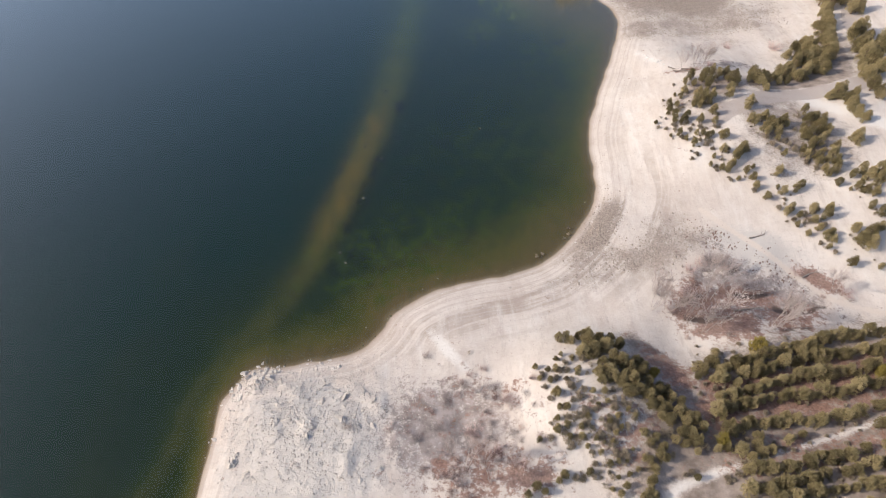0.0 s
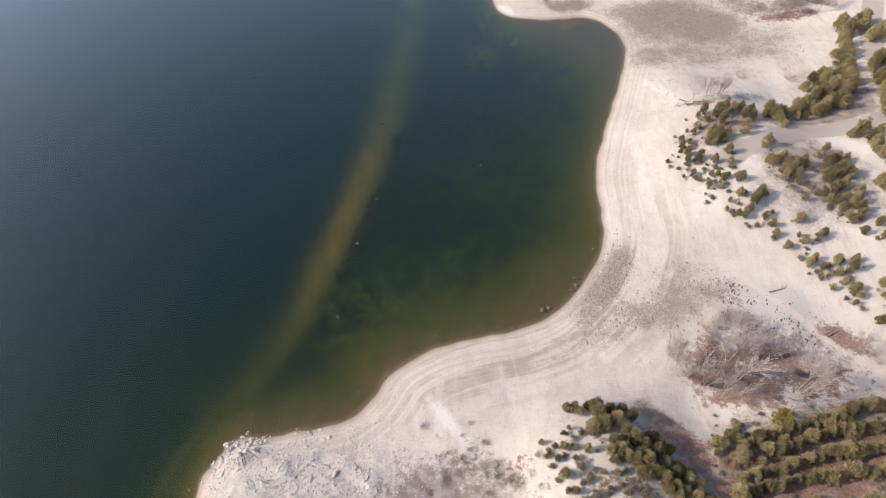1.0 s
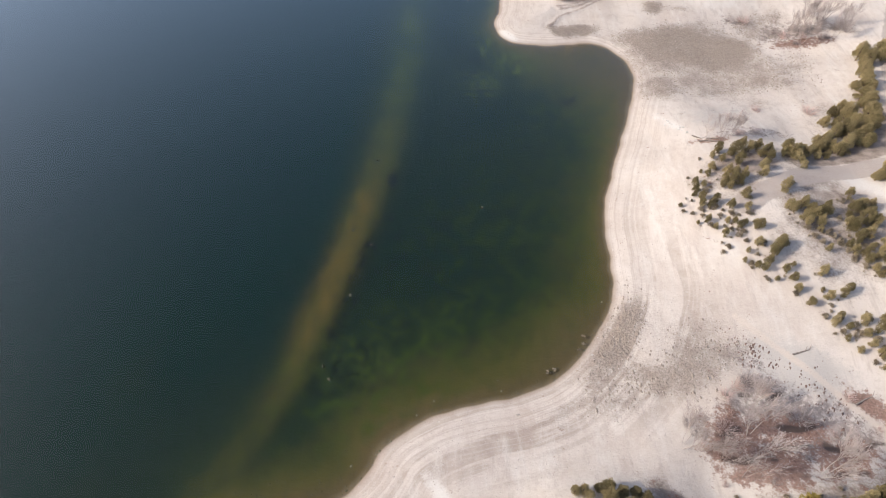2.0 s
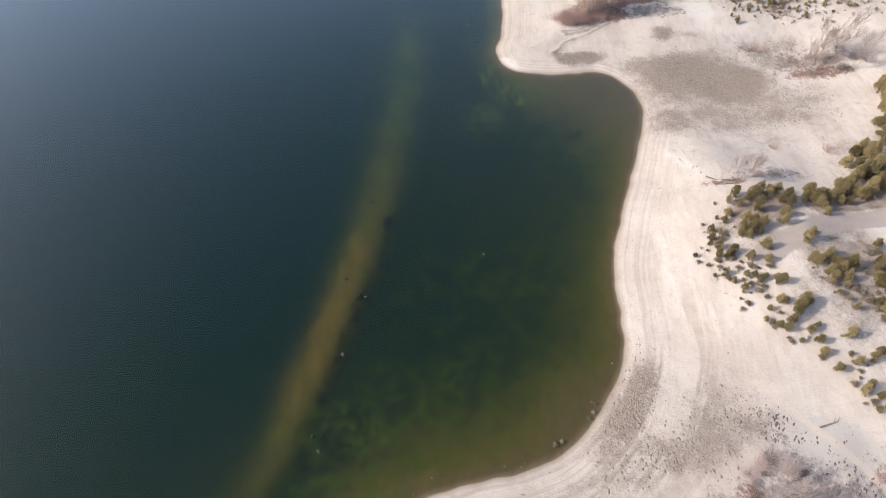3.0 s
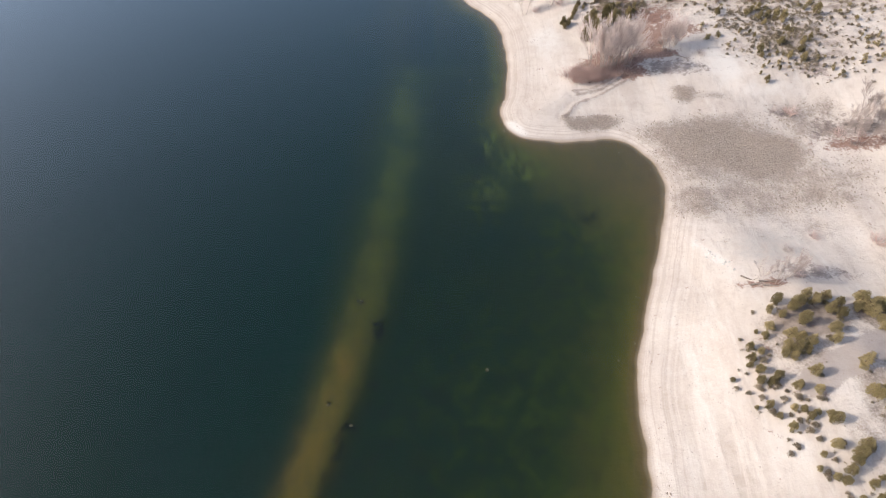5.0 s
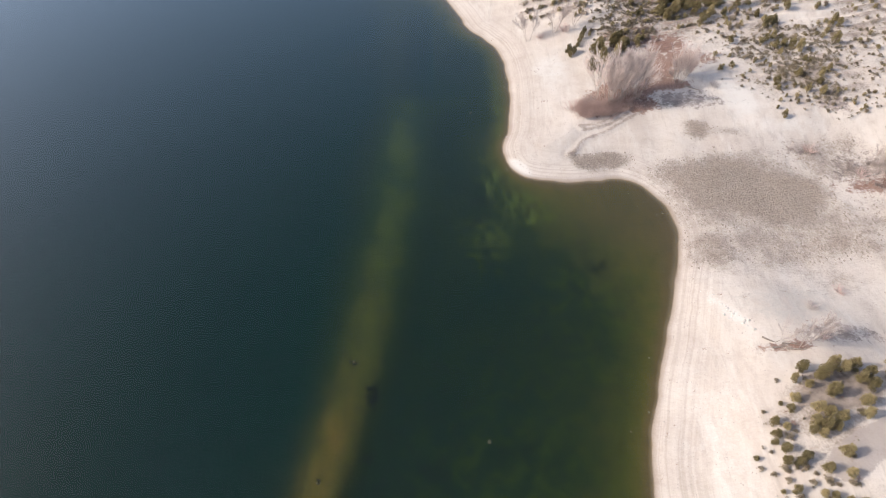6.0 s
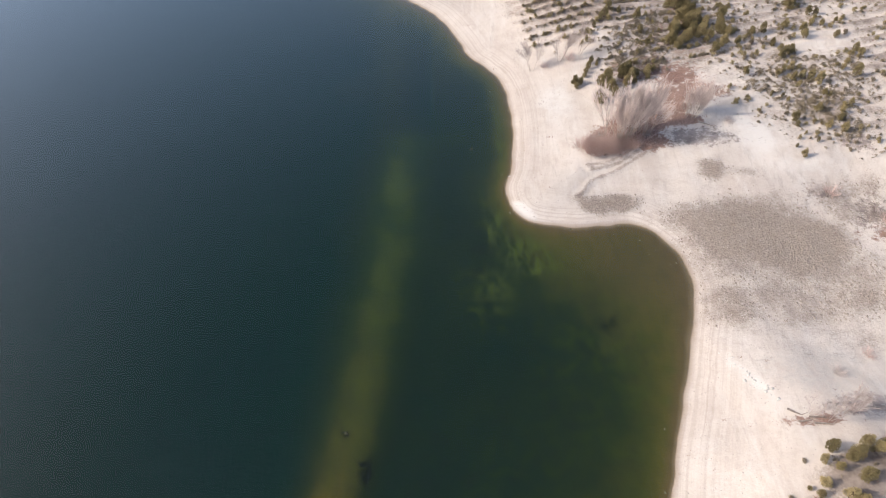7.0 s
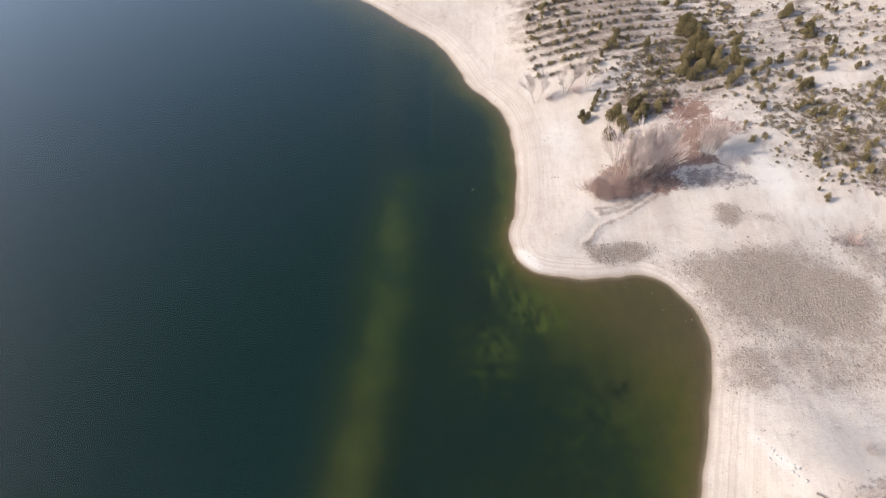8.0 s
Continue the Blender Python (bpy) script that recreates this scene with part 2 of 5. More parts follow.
SHORE = smooth_line([(-60, -120), (-38, -50), (-28, -5), (-25, 12), (-24.3, 20), (-24, 24.5), (-24, 28.8), (-23, 31.3), (-21, 33.7), (-17.9, 33.9), (-14.3, 34.5),
                     (-10.6, 35.3), (-7.8, 37.3), (-5.7, 40.6), (-1.7, 43.3), (3.1, 44.9), (7.9, 45.8), (12.2, 47.6), (15.8, 50.7),
                     (18.6, 54.4), (20.6, 58.8), (21.2, 63.6), (21.7, 71), (24.1, 78.7), (27.8, 88.5), (31.2, 98.3), (31.5, 103.5),
                     (29.5, 107.9), (26.1, 110.3), (19.4, 109.9), (13.2, 111.1), (10.9, 113.7), (10.4, 117.2), (11.6, 121.5), (12.3, 127.5), (12.4, 134), (11.6, 140.3), (9.4, 144.4), (6.7, 147.8),
                     (4.5, 154), (1.2, 160.6), (-4.3, 166.4), (-11.2, 173.6), (-30, 188), (-60, 225), (-90, 330)])
LAKE = np.vstack([SHORE, [(-300, 900), (-1400, 700), (-1400, -500), (-300, -600)]])
BAR = smooth_line([(-35, 8), (-29.5, 20.8), (-25.9, 31), (-22.5, 36.5), (-19.4, 42.1), (-16.2, 49.2), (-14.1, 56), (-12.2, 62.6), (-10.0, 72), (-8.4, 80),
                   (-7.0, 89), (-5.7, 100), (-4.6, 110), (-3.6, 119), (-2.3, 126), (0.5, 130)])
TAIL = smooth_line([(-4.6, 118), (-5.2, 127), (-5.7, 140), (-6.6, 151), (-8.0, 160)])
ROAD = smooth_line([(80, 118), (72, 103), (68.3, 93.5), (66.4, 85.0), (63.4, 77.4), (60, 75.2), (54, 74.4), (47, 73.4), (42.1, 71.2), (38, 69)])
PATHWAY = smooth_line([(60, 34), (49.8, 38.2), (45.1, 40.2), (42.2, 43.1), (39.8, 45.7), (36.5, 49.5), (33, 54)])
BANK = smooth_line([(52.5, 72.6), (54.6, 70.6), (57, 68.5), (60.5, 64.5), (66, 58)])
STRIP = smooth_line([(20.2, 18.1), (21.2, 19.0), (26.4, 20.6), (33.4, 22.4), (39.4, 24.0), (42.3, 25.1)])
BERMS = [smooth_line(k) for k in ([(21.8, 120.0), (24.7, 120.5), (27.8, 122.3), (31.2, 125.3)], [(19.6, 114.6), (20.6, 115.4), (22.0, 117.3), (25.4, 118.8), (28.6, 121.0), (31.2, 122.7)], [(22.2, 119.2), (25.1, 119.9), (27.8, 121.3), (30.1, 123.5)])]
SCARPS = [smooth_line(k) for k in ([(26.6, 40.6), (28.0, 40.8), (29.6, 41.1)], [(32.3, 41.6), (34.6, 41.2), (37.4, 41.5)], [(27.4, 38.4), (29.4, 38.2), (32.2, 38.3)],
                                   [(33.0, 36.5), (36.6, 36.2), (40.4, 36.7)], [(37.8, 39.4), (40.6, 39.0), (43.6, 39.6)], [(30.6, 44.8), (33.0, 44.4), (35.4, 44.9)])]
HILLS = [(62, 62, 17, 19, 0, 2.4), (38.5, 72, 10.5, 15, -10, 2.5), (48, 10, 24, 15, 10, 2.6), (14, 29, 7, 7, -20, 2.5), (24, 21, 9, 8, 0, 0.8), (-13, 27, 10, 8, 0, 0.8), (62, 165, 38, 36, 0, 2.2), (27, 157, 12, 17, 0, 1.6),
         (130, 100, 50, 90, 0, 6.0), (35, 89, 6, 5, 0, 0.8)]
HOLLOWS = [(52, 103, 15, 15, 0, 1.2), (46, 40, 16, 6, 0, 1.3), (27, 36, 5, 4, 0, 0.9), (60, 114, 10, 5, 0, 0.9)]


def height(x, y):
    """Ground height in plan units, the distance from the shore (water: minus) and the depth of murk painted into the
    bed's colour.
    """
    x, y = np.asarray(x, float), np.asarray(y, float)
    wob_x, wob_y = x + 0.14 * vnoise(x, y, 1.7, 4), y + 0.14 * vnoise(x, y, 1.6, 5)
    d = line_distance(wob_x, wob_y, SHORE)[0]
    d = np.where(inside(wob_x, wob_y, LAKE), -d, d)
    up = np.maximum(d, 0)
    land = 0.06 * np.minimum(up, 2) + 2.0 * (1 - np.exp(-up / 13))
    rise = 1 - np.exp(-up / 6)
    for hill in HILLS:
        land = land + rise * blobs(x, y, [hill])
    for hollow in HOLLOWS:
        land = land - rise * blobs(x, y, [hollow])
    land = land + rise * (0.25 * vnoise(x, y, 9, 1) + 0.12 * vnoise(x, y, 3.1, 2)) + np.clip(up / 600, 0, 1) * 60 * (1 + vnoise(x, y, 300, 3))
    down = np.maximum(-d, 0)
    off, along = line_distance(x, y, BAR)
    side = np.where(x > np.interp(y, BAR[:, 1], BAR[:, 0]), off, -off)  # east of the bar: more than nought
    cap = np.interp(side, [-14, -3, 3], [6.0, 4.4, 3.5]) - 0.5 * blobs(x, y, [(-4, 47, 10, 7, 30, 1)])
    slope = (0.40 - 0.28 * blobs(x, y, [(24, 101, 10, 9, 0, 1)]) - 0.14 * blobs(x, y, [(-6, 43, 13, 6, 32, 1)]) - 0.22 * blobs(x, y, [(12, 53, 8, 6, 40, 1)]) + 0.6 * blobs(x, y, [(6, 128, 8, 22, 8, 1)]) + 0.55 * blobs(x, y, [(-27, 24, 6, 13, 8, 1)]) + 0.06 * blobs(x, y, [(22, 74, 6, 14, 8, 1)])) * (1 + 0.25 * vnoise(x, y, 7, 13))
    bed = cap * (1 - np.exp(-slope * down / cap))
    crest = np.interp(along, [0, 0.12, 0.26, 0.38, 0.5, 0.62, 0.8, 0.9, 0.95, 1], [1.5, 1.45, 1.35, 1.0, 0.78, 1.15, 1.6, 2.1, 2.7, 3.6]) + 0.15 * vnoise(x, y, 3.5, 14)
    wide = (1 + 0.14 * vnoise(x, y, 6, 6)) * np.interp(along, [0, 0.16, 0.32, 0.5, 0.75], [0.55, 0.6, 0.7, 0.84, 1.34])
    ridge = np.where(side > 0, np.exp(-(off / (3.1 * wide)) ** 3), np.exp(-(off / (3.5 * wide)) ** 2))
    bed = bed * (1 - ridge) + np.minimum(bed, crest) * ridge
    shelf = 0.75 * np.exp(-(line_distance(x, y, TAIL)[0] / 3.4) ** 2) + 0.55 * blobs(x, y, [(1.0, 128, 5.5, 2.6, 0, 1)])
    bed = bed - np.minimum(shelf, 0.4 * bed)
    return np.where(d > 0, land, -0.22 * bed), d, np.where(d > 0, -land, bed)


def relief(x, y, d):
    """Clods, rubble and terraces, in plan units."""
    rub = blobs(x, y, [(-14, 26, 10, 8.5, 0, 1)]) * np.clip(d / 1.5, 0, 1)
    out = rub * (0.16 * np.abs(vnoise(x, y, 0.8, 7)) + 0.6 * np.maximum(vnoise(x, y, 1.5, 8) - 0.15, 0) ** 1.5 - 0.45 * np.maximum(vnoise(x, y, 1.1, 26) - 0.45, 0))
    clod = np.clip(mud_of(x, y, d), 0, 1)
    out = out + clod * (0.07 * np.abs(vnoise(x, y, 0.75, 9)) + 0.05 * np.abs(vnoise(x, y, 1.3, 10)))
    for k, line in enumerate(BERMS):
        far = line_distance(x, y, line)[0]
        out = out + 0.09 * np.exp(-(far / 0.4) ** 2) - 0.08 * np.exp(-((far - 0.8) / 0.4) ** 2)
    for line in SCARPS:
        far = line_distance(x, y + 0.25 * vnoise(x, y, 1.1, 18), line)[0]
        out = out - 0.16 * np.exp(-(far / 0.55) ** 2)
    ploughed = blobs(x, y, [(40, 22, 20, 11, 12, 1)])
    out = out + 0.10 * ploughed * vnoise(x, y, 0.9, 15)
    rest = blobs(x, y, [(4, 25, 8, 7, 0, 1), (36, 40, 11, 6, 0, 1), (45, 100, 16, 12, 0, .6)])
    out = out + rest * 0.07 * vnoise(x, y, 0.8, 16) + rest * 0.10 * vnoise(x, y, 2.3, 17)
    steps = blobs(x, y, [(64, 152, 40, 26, 0, 1), (24, 160, 11, 13, 0, 1)])
    return out + 0.22 * steps * np.sin(2 * math.pi * (y - 0.12 * x + 0.8 * vnoise(x, y, 8, 12)) / 2.2)


def mud_of(x, y, d):
    x, y = x + 2.2 * vnoise(x, y, 4.5, 20) + 0.8 * vnoise(x, y, 1.6, 21), y + 1.6 * vnoise(x, y, 4.2, 22) + 0.6 * vnoise(x, y, 1.5, 23)
    crescent = np.exp(-((d - 2.4) / 1.9) ** 2) * blobs(x, y, [(20, 52, 6.5, 8, 0, 1)])
    return np.maximum(crescent, blobs(x, y, [(42, 107, 12, 6.5, -8, 1), (23.7, 113.3, 4.2, 1.7, 5, .85), (39.1, 118.2, 3.2, 1.8, 0, .75), (34.6, 96.7, 2, 1.6, 0, .7), (35, 96.5, 3, 3, 0, .65),
                                             (51, 99, 8, 6, 0, .55), (28, 50, 4, 5, -40, .5), (24, 47, 7, 3, 15, .6), (55, 112, 6, 4, 0, .5), (45, 100, 14, 9, 0, .5), (16, 43.5, 7, 2, 12, .35)]))


def axis(lo, hi, step, far):
    """Even steps from lo to hi, then ever wider ones out to far on both sides."""
    core = list(np.arange(lo, hi, step))
    out, s = [], step
    x = core[-1]
    while x < far:
        s *= 1.22
        x += s
        out.append(x)
    left, s, x = [], step, lo
    while x > -far:
        s *= 1.22
        x -= s
        left.append(x)
    return np.array(left[::-1] + core + out)


def build_ground():
    xs, ys = axis(-36, 92, 0.36, 1900), axis(14, 184, 0.36, 1900)
    gx, gy = (g.ravel() for g in np.meshgrid(xs, ys))
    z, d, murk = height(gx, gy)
    z = z + np.where(d > 0, relief(gx, gy, d), 0)
    GRID.update(xs=xs, ys=ys, z=z.reshape(len(ys), len(xs)), d=d.reshape(len(ys), len(xs)))
    co = np.stack([gx, gy, z], -1) * U
    w, h = len(xs), len(ys)
    i = np.arange(w * h).reshape(h, w)
    quads = np.stack([i[:-1, :-1], i[:-1, 1:], i[1:, 1:], i[1:, :-1]], -1).reshape(-1, 4)
    me = bpy.data.meshes.new("ground")
    me.vertices.add(len(co))
    me.vertices.foreach_set("co", co.ravel())
    me.loops.add(quads.size)
    me.loops.foreach_set("vertex_index", quads.ravel())
    me.polygons.add(len(quads))
    me.polygons.foreach_set("loop_start", np.arange(0, quads.size, 4))
    me.update(calc_edges=True)
    me.shade_smooth()
    steps = np.hypot(*np.diff(SHORE, axis=0).T)
    away, part_way = line_distance(gx, gy, SHORE)
    run = np.interp(part_way * len(steps), np.arange(len(steps) + 1), np.concatenate([[0], np.cumsum(steps)]))
    strip_off = line_distance(gx, gy, STRIP)[0]
    road, path, bank = (line_distance(gx, gy, k)[0] for k in (ROAD, PATHWAY, BANK))
    # brown soil plus painted tree shade: plantation rows, belt, mound's north-east foot
    hill = blobs(gx, gy, [(40, 22, 22, 13, 12, 1.9), (17, 25, 6.5, 8, 0, .35), (68, 157, 40, 32, 0, .6), (27, 164, 13, 18, 0, 1.15), (40, 150, 9, 14, 0, .75), (33, 140, 8, 5, 20, .75), (22.5, 32.2, 1.9, 5, 42, 1.3),
                          (48, 66, 9, 11, 0, .7), (38, 72, 5, 5, 0, .6), (40.5, 76.4, 5, 2.4, 5, 1.2), (54, 78, 9, 2.4, 8, 1.3), (61.5, 85, 2.2, 7, -10, 1.2), (49, 72, 7, 2, 0, .7), (60, 84, 9, 8, 0, .65), (58, 127, 10, 8, 0, .6)])
    bare = blobs(gx, gy, [(61.3, 143, 4.5, 2.5, 15, 1), (70, 159, 5, 3, 0, 1), (55.3, 160.7, 3.5, 2, 0, 1), (27.5, 146, 2.5, 3, 0, 1), (66, 150, 4, 2, 20, .8), (74, 160, 9, 6, 0, .7)])
    strip = 0.5 + 0.5 * np.sin(2 * math.pi * (gy - 0.12 * gx + 0.8 * vnoise(gx, gy, 8, 12)) / 2.2)
    terraced = blobs(gx, gy, [(64, 152, 40, 30, 0, 1), (24, 162, 11, 15, 0, 1)])
    hill = hill * (1 - np.exp(-(bank / 1.9) ** 2)) * (1 - 0.8 * np.exp(-(strip_off / 0.7) ** 2))
    hill = hill * (1 - 0.55 * terraced * (1 - strip)) + 0.12 * terraced
    masks = {
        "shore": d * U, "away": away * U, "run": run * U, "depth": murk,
        "lines": np.clip(d / 0.6, 0, 1) * np.clip((6.5 - d) / 4, 0, 1),
        "bands": np.clip(d / 1.2, 0, 1) * np.clip((15 - d) / 5, 0, 1) * np.maximum(blobs(gx, gy, [(22, 51, 11, 8, 40, 1.15), (7, 42.5, 11, 5.5, 14, 1.0), (-2, 38.5, 6, 3.5, 40, .9), (27, 62, 5, 9, 10, .6)]), 0.12),
        "sand": np.exp(-(line_distance(gx + 0.7, gy, BAR)[0] / 2.1) ** 2) * np.interp(gy, [40, 50, 58, 70, 84, 110], [0, 0.2, 0.6, 0.6, 0.15, 0.0]) * (0.8 + 0.3 * vnoise(gx, gy, 2.2, 25)),
        "mud": mud_of(gx, gy, d), "rub": blobs(gx, gy, [(-13.5, 26.5, 9, 7.5, 0, 1)]) * np.clip(d / 1.5, 0, 1),
        "grey": blobs(gx, gy, [(-14, 24, 9.5, 9.5, 0, 1), (37, 47.5, 8, 4, -20, .9), (44, 104, 16, 12, 0, .55), (41, 88, 8, 5, 0, .6)]),
        "white": np.maximum(np.maximum(1.1 * np.exp(-(bank / 1.6) ** 2), 0.8 * np.exp(-(strip_off / 0.6) ** 2)), blobs(gx, gy, [(0.2, 35.0, 4.6, 0.9, 126, .95), (28.5, 74, 4.5, 14, -10, .5), (19.2, 134, 3.2, 5.5, 0, .8), (45.5, 124, 3.6, 5, 10, .85),
                                                                      (12.4, 112.9, 2.4, 1.0, -45, 1.3), (33.6, 87.5, 3.6, 1.0, -60, .8), (35, 62, 5, 3, -45, .5), (51, 118.5, 7, 2, 0, .65)])),
        "soil": np.clip(hill - bare, 0, 2) * np.clip((d - 5) / 5, 0, 1),
        "track": 1.15 * np.exp(-(road / 1.7) ** 4),
        "path": np.exp(-(path / 0.5) ** 4),
        # leaf litter; the blob at (23.4, 31.6) also paints the mound wood's shadow
        "litter": blobs(gx, gy, [(7.3, 20.5, 3.5, 1.8, 0, 1.0), (5.9, 23.1, 2.5, 1.2, 0, .8), (31.6, 123.8, 2.8, 1.5, 15, 1.3), (36.5, 127.8, 3.5, 1.6, 0, 1.1), (28.6, 40, 3.2, 3.4, 0, 1.25), (31.5, 37.2, 5, 2.6, 0, 1.1), (34, 41, 5, 2, 0, 1.0), (43.8, 43.2, 3.2, 1.5, -35, 1.2), (38.5, 38, 6, 2.4, 0, .75), (40, 35.6, 5, 1.2, 5, .5), (1, 28, 7, 5, 30, .35), (4, 20.8, 8, 4, 0, .7),
                                 (6, 29.5, 3, 1.2, 10, .55), (27.5, 126, 5, 3.2, 30, 1.3), (33, 127.8, 3.2, 1.6, 40, 1.3), (38.5, 133.2, 6, 2.6, 0, 1.15), (36.5, 131, 3, 2, 30, 1.1), (37.5, 137, 4.5, 3.5, 0, .9), (16, 24.5, 5, 4, 0, .6), (60, 106.5, 6, 1.8, 0, .95), (38, 82, 3.2, 0.9, 0, .95), (28, 29, 3, 2.5, 0, .9), (38, 29, 14, 4.0, 11, 1.0), (36, 22, 13, 2.5, 5, .7), (23.4, 31.6, 2.2, 5, 42, .8), (27, 26, 3, 4, 0, .9), (32, 139, 8, 4, 20, .55), (41, 148, 6, 9, 0, .45)]),
        # ash-grey ground; also painted cast shadows: inlet tree (44, 83.5), poplars (37.5, 124.5)
        # the small one at (57, 107.2) paints the dark inside of a pit
        "ash": np.maximum(blobs(gx, gy, [(36, 41, 11, 5, -5, .95), (44, 83.5, 6, 1.6, 0, .8), (37.5, 124.5, 7, 2.2, -8, .9), (37.5, 137, 1.4, 1.8, 0, 1.3), (58.5, 121.5, 2.6, 1.3, 0, 1), (57, 107.2, 1.6, .7, 0, 1.2), (33.4, 45.6, 3, 1.6, 0, 1), (60, 110, 8, 4, 0, .8), (0, 25.5, 8, 7, 0, 1.0), (51, 114, 2.6, 1, 0, .8)]),
                          # first two: the mound wood's shadow, painted over dark soil
                          blobs(gx, gy, [(20.5, 30.5, 4, 2.8, -35, 1.2), (23, 28, 3, 3, 0, 1), (33, 48, 3, 1.5, -35, .6)])),
        "berm": 0.75 * np.exp(-(np.min([line_distance(gx, gy, k)[0] for k in BERMS], 0) / 0.45) ** 2),
        # painted shadow streaks along the hollow's banks
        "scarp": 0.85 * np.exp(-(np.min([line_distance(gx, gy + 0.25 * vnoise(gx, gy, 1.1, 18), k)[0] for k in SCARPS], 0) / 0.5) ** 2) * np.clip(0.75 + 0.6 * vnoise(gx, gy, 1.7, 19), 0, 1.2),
        "weed": np.clip((-d - 2.5) / 7, 0, 1) * blobs(gx, gy, [(5, 62, 20, 24, 0, .45), (18, 88, 11, 11, 0, .4), (6.5, 108, 3, 10, 0, .7), (-6.3, 78.7, 1.1, 1.4, 0, 1.9), (-8.7, 82.8, .5, .6, 0, 1.6), (-6.7, 72.1, .7, .7, 0, 1.7), (-8.6, 67.3, .9, .7, 0, 1.7), (-11.1, 69.8, .4, .6, 0, 1.6), (-9.2, 63.5, 1.4, 4, -20, 1.0), (-11, 57, 1.4, 5, -20, 1.1), (21.2, 84.3, 1.3, 1, 0, 1.6), (-9, 49, 6, 5, 0, 1), (20.2, 96.0, 1.6, 1.3, 0, 1.3), (25, 91, 1.4, 3, 0, 1.4)]),
        "algae": np.clip(-d / 2, 0, 1) * blobs(gx, gy, [(-6, 49, 12, 8, 20, .9), (3.5, 56, 4, 5, 0, .8), (6.5, 100, 3.5, 5, 0, .75), (10, 65, 14, 18, 0, .38), (20, 90, 8, 12, 0, .45), (25, 84, 2, 10, -10, .5)]),
        "strands": np.clip(-d / 1.2, 0, 1) * blobs(gx, gy, [(12.8, 105.8, 4.4, 2.6, -25, .85), (9.0, 109.5, 1.8, 6.5, 16, .7), (10.6, 122, 0.8, 13, 2, .5), (7.6, 101, 2.6, 3, 0, .6), (13, 103.6, 2.6, 0.9, 0, .9), (-12.5, 51.5, 1.4, 3, 10, .5), (-6.8, 50.5, 2, 2, 0, .6)]),
        "silt": np.clip(-d / 1.5, 0, 1) * blobs(gx, gy, [(26.5, 104, 7, 6, 0, .5), (-2, 42.5, 11, 3, 20, .15), (15, 52, 4, 6, -40, .4)]),
        "bloom": np.exp(-(line_distance(gx, gy, BAR)[0] / 5.5) ** 2) * np.clip((gy - 62) / 38, 0, 1),
    }
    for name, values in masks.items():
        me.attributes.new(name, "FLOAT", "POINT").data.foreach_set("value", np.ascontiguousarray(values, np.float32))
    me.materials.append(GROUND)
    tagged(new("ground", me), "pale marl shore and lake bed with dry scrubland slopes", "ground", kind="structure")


GRID = {}
build_ground()


def sample(key, x, y):
    """A value of the ground at a place of the plan, between its grid points."""
    xs, ys, v = GRID["xs"], GRID["ys"], GRID[key]
    i, j = int(np.searchsorted(xs, x)) - 1, int(np.searchsorted(ys, y)) - 1
    fx, fy = (x - xs[i]) / (xs[i + 1] - xs[i]), (y - ys[j]) / (ys[j + 1] - ys[j])
    return float((v[j, i] * (1 - fx) + v[j, i + 1] * fx) * (1 - fy) + (v[j + 1, i] * (1 - fx) + v[j + 1, i + 1] * fx) * fy)


def at(x, y):
    """Height of the ground in metres."""
    return sample("z", x, y) * U


def off_shore(x, y):
    """Distance from the shore in plan units; in the water less than nought."""
    return sample("d", x, y)


bm = bmesh.new()
far = 1500 * U
for q in ((-far, -far), (far * 0.4, -far), (far * 0.4, far), (-far, far)):
    bm.verts.new((*q, 0.0))
bm.faces.new(bm.verts)
me = bpy.data.meshes.new("water")
bm.to_mesh(me)
bm.free()
me.materials.append(WATER)
lake = tagged(new("water", me), "calm dark teal lake water with fine ripples", "water", kind="structure")
lake.visible_shadow = False  # lets the daylight down to the bed


# ---- things ----
def mesh_of(name, verts, faces, material, smooth=False):
    me = bpy.data.meshes.new(name)
    me.from_pydata([tuple(v) for v in verts], [], faces)
    me.materials.append(material)
    if smooth:
        me.shade_smooth()
    return me


def tube(verts, faces, a, b, ra, rb, sides=5):
    """A tapered limb from a to b."""
    a, b = Vector(a), Vector(b)
    q = (b - a).to_track_quat("Z", "Y")
    start = len(verts)
    for p, r in ((a, ra), (b, rb)):
        for k in range(sides):
            t = 2 * math.pi * k / sides
            verts.append(p + q @ Vector((r * math.cos(t), r * math.sin(t), 0)))
    for k in range(sides):
        j = (k + 1) % sides
        faces.append((start + k, start + j, start + sides + j, start + sides + k))


def spike(verts, faces, a, b, r):
    """A twig: a three-sided point from a to b."""
    q = (b - a).to_track_quat("Z", "Y")
    k = len(verts)
    verts += [a + q @ Vector((r, 0, 0)), a + q @ Vector((-0.5 * r, 0.87 * r, 0)), a + q @ Vector((-0.5 * r, -0.87 * r, 0)), b]
    faces += [(k, k + 1, k + 3), (k + 1, k + 2, k + 3), (k + 2, k, k + 3)]


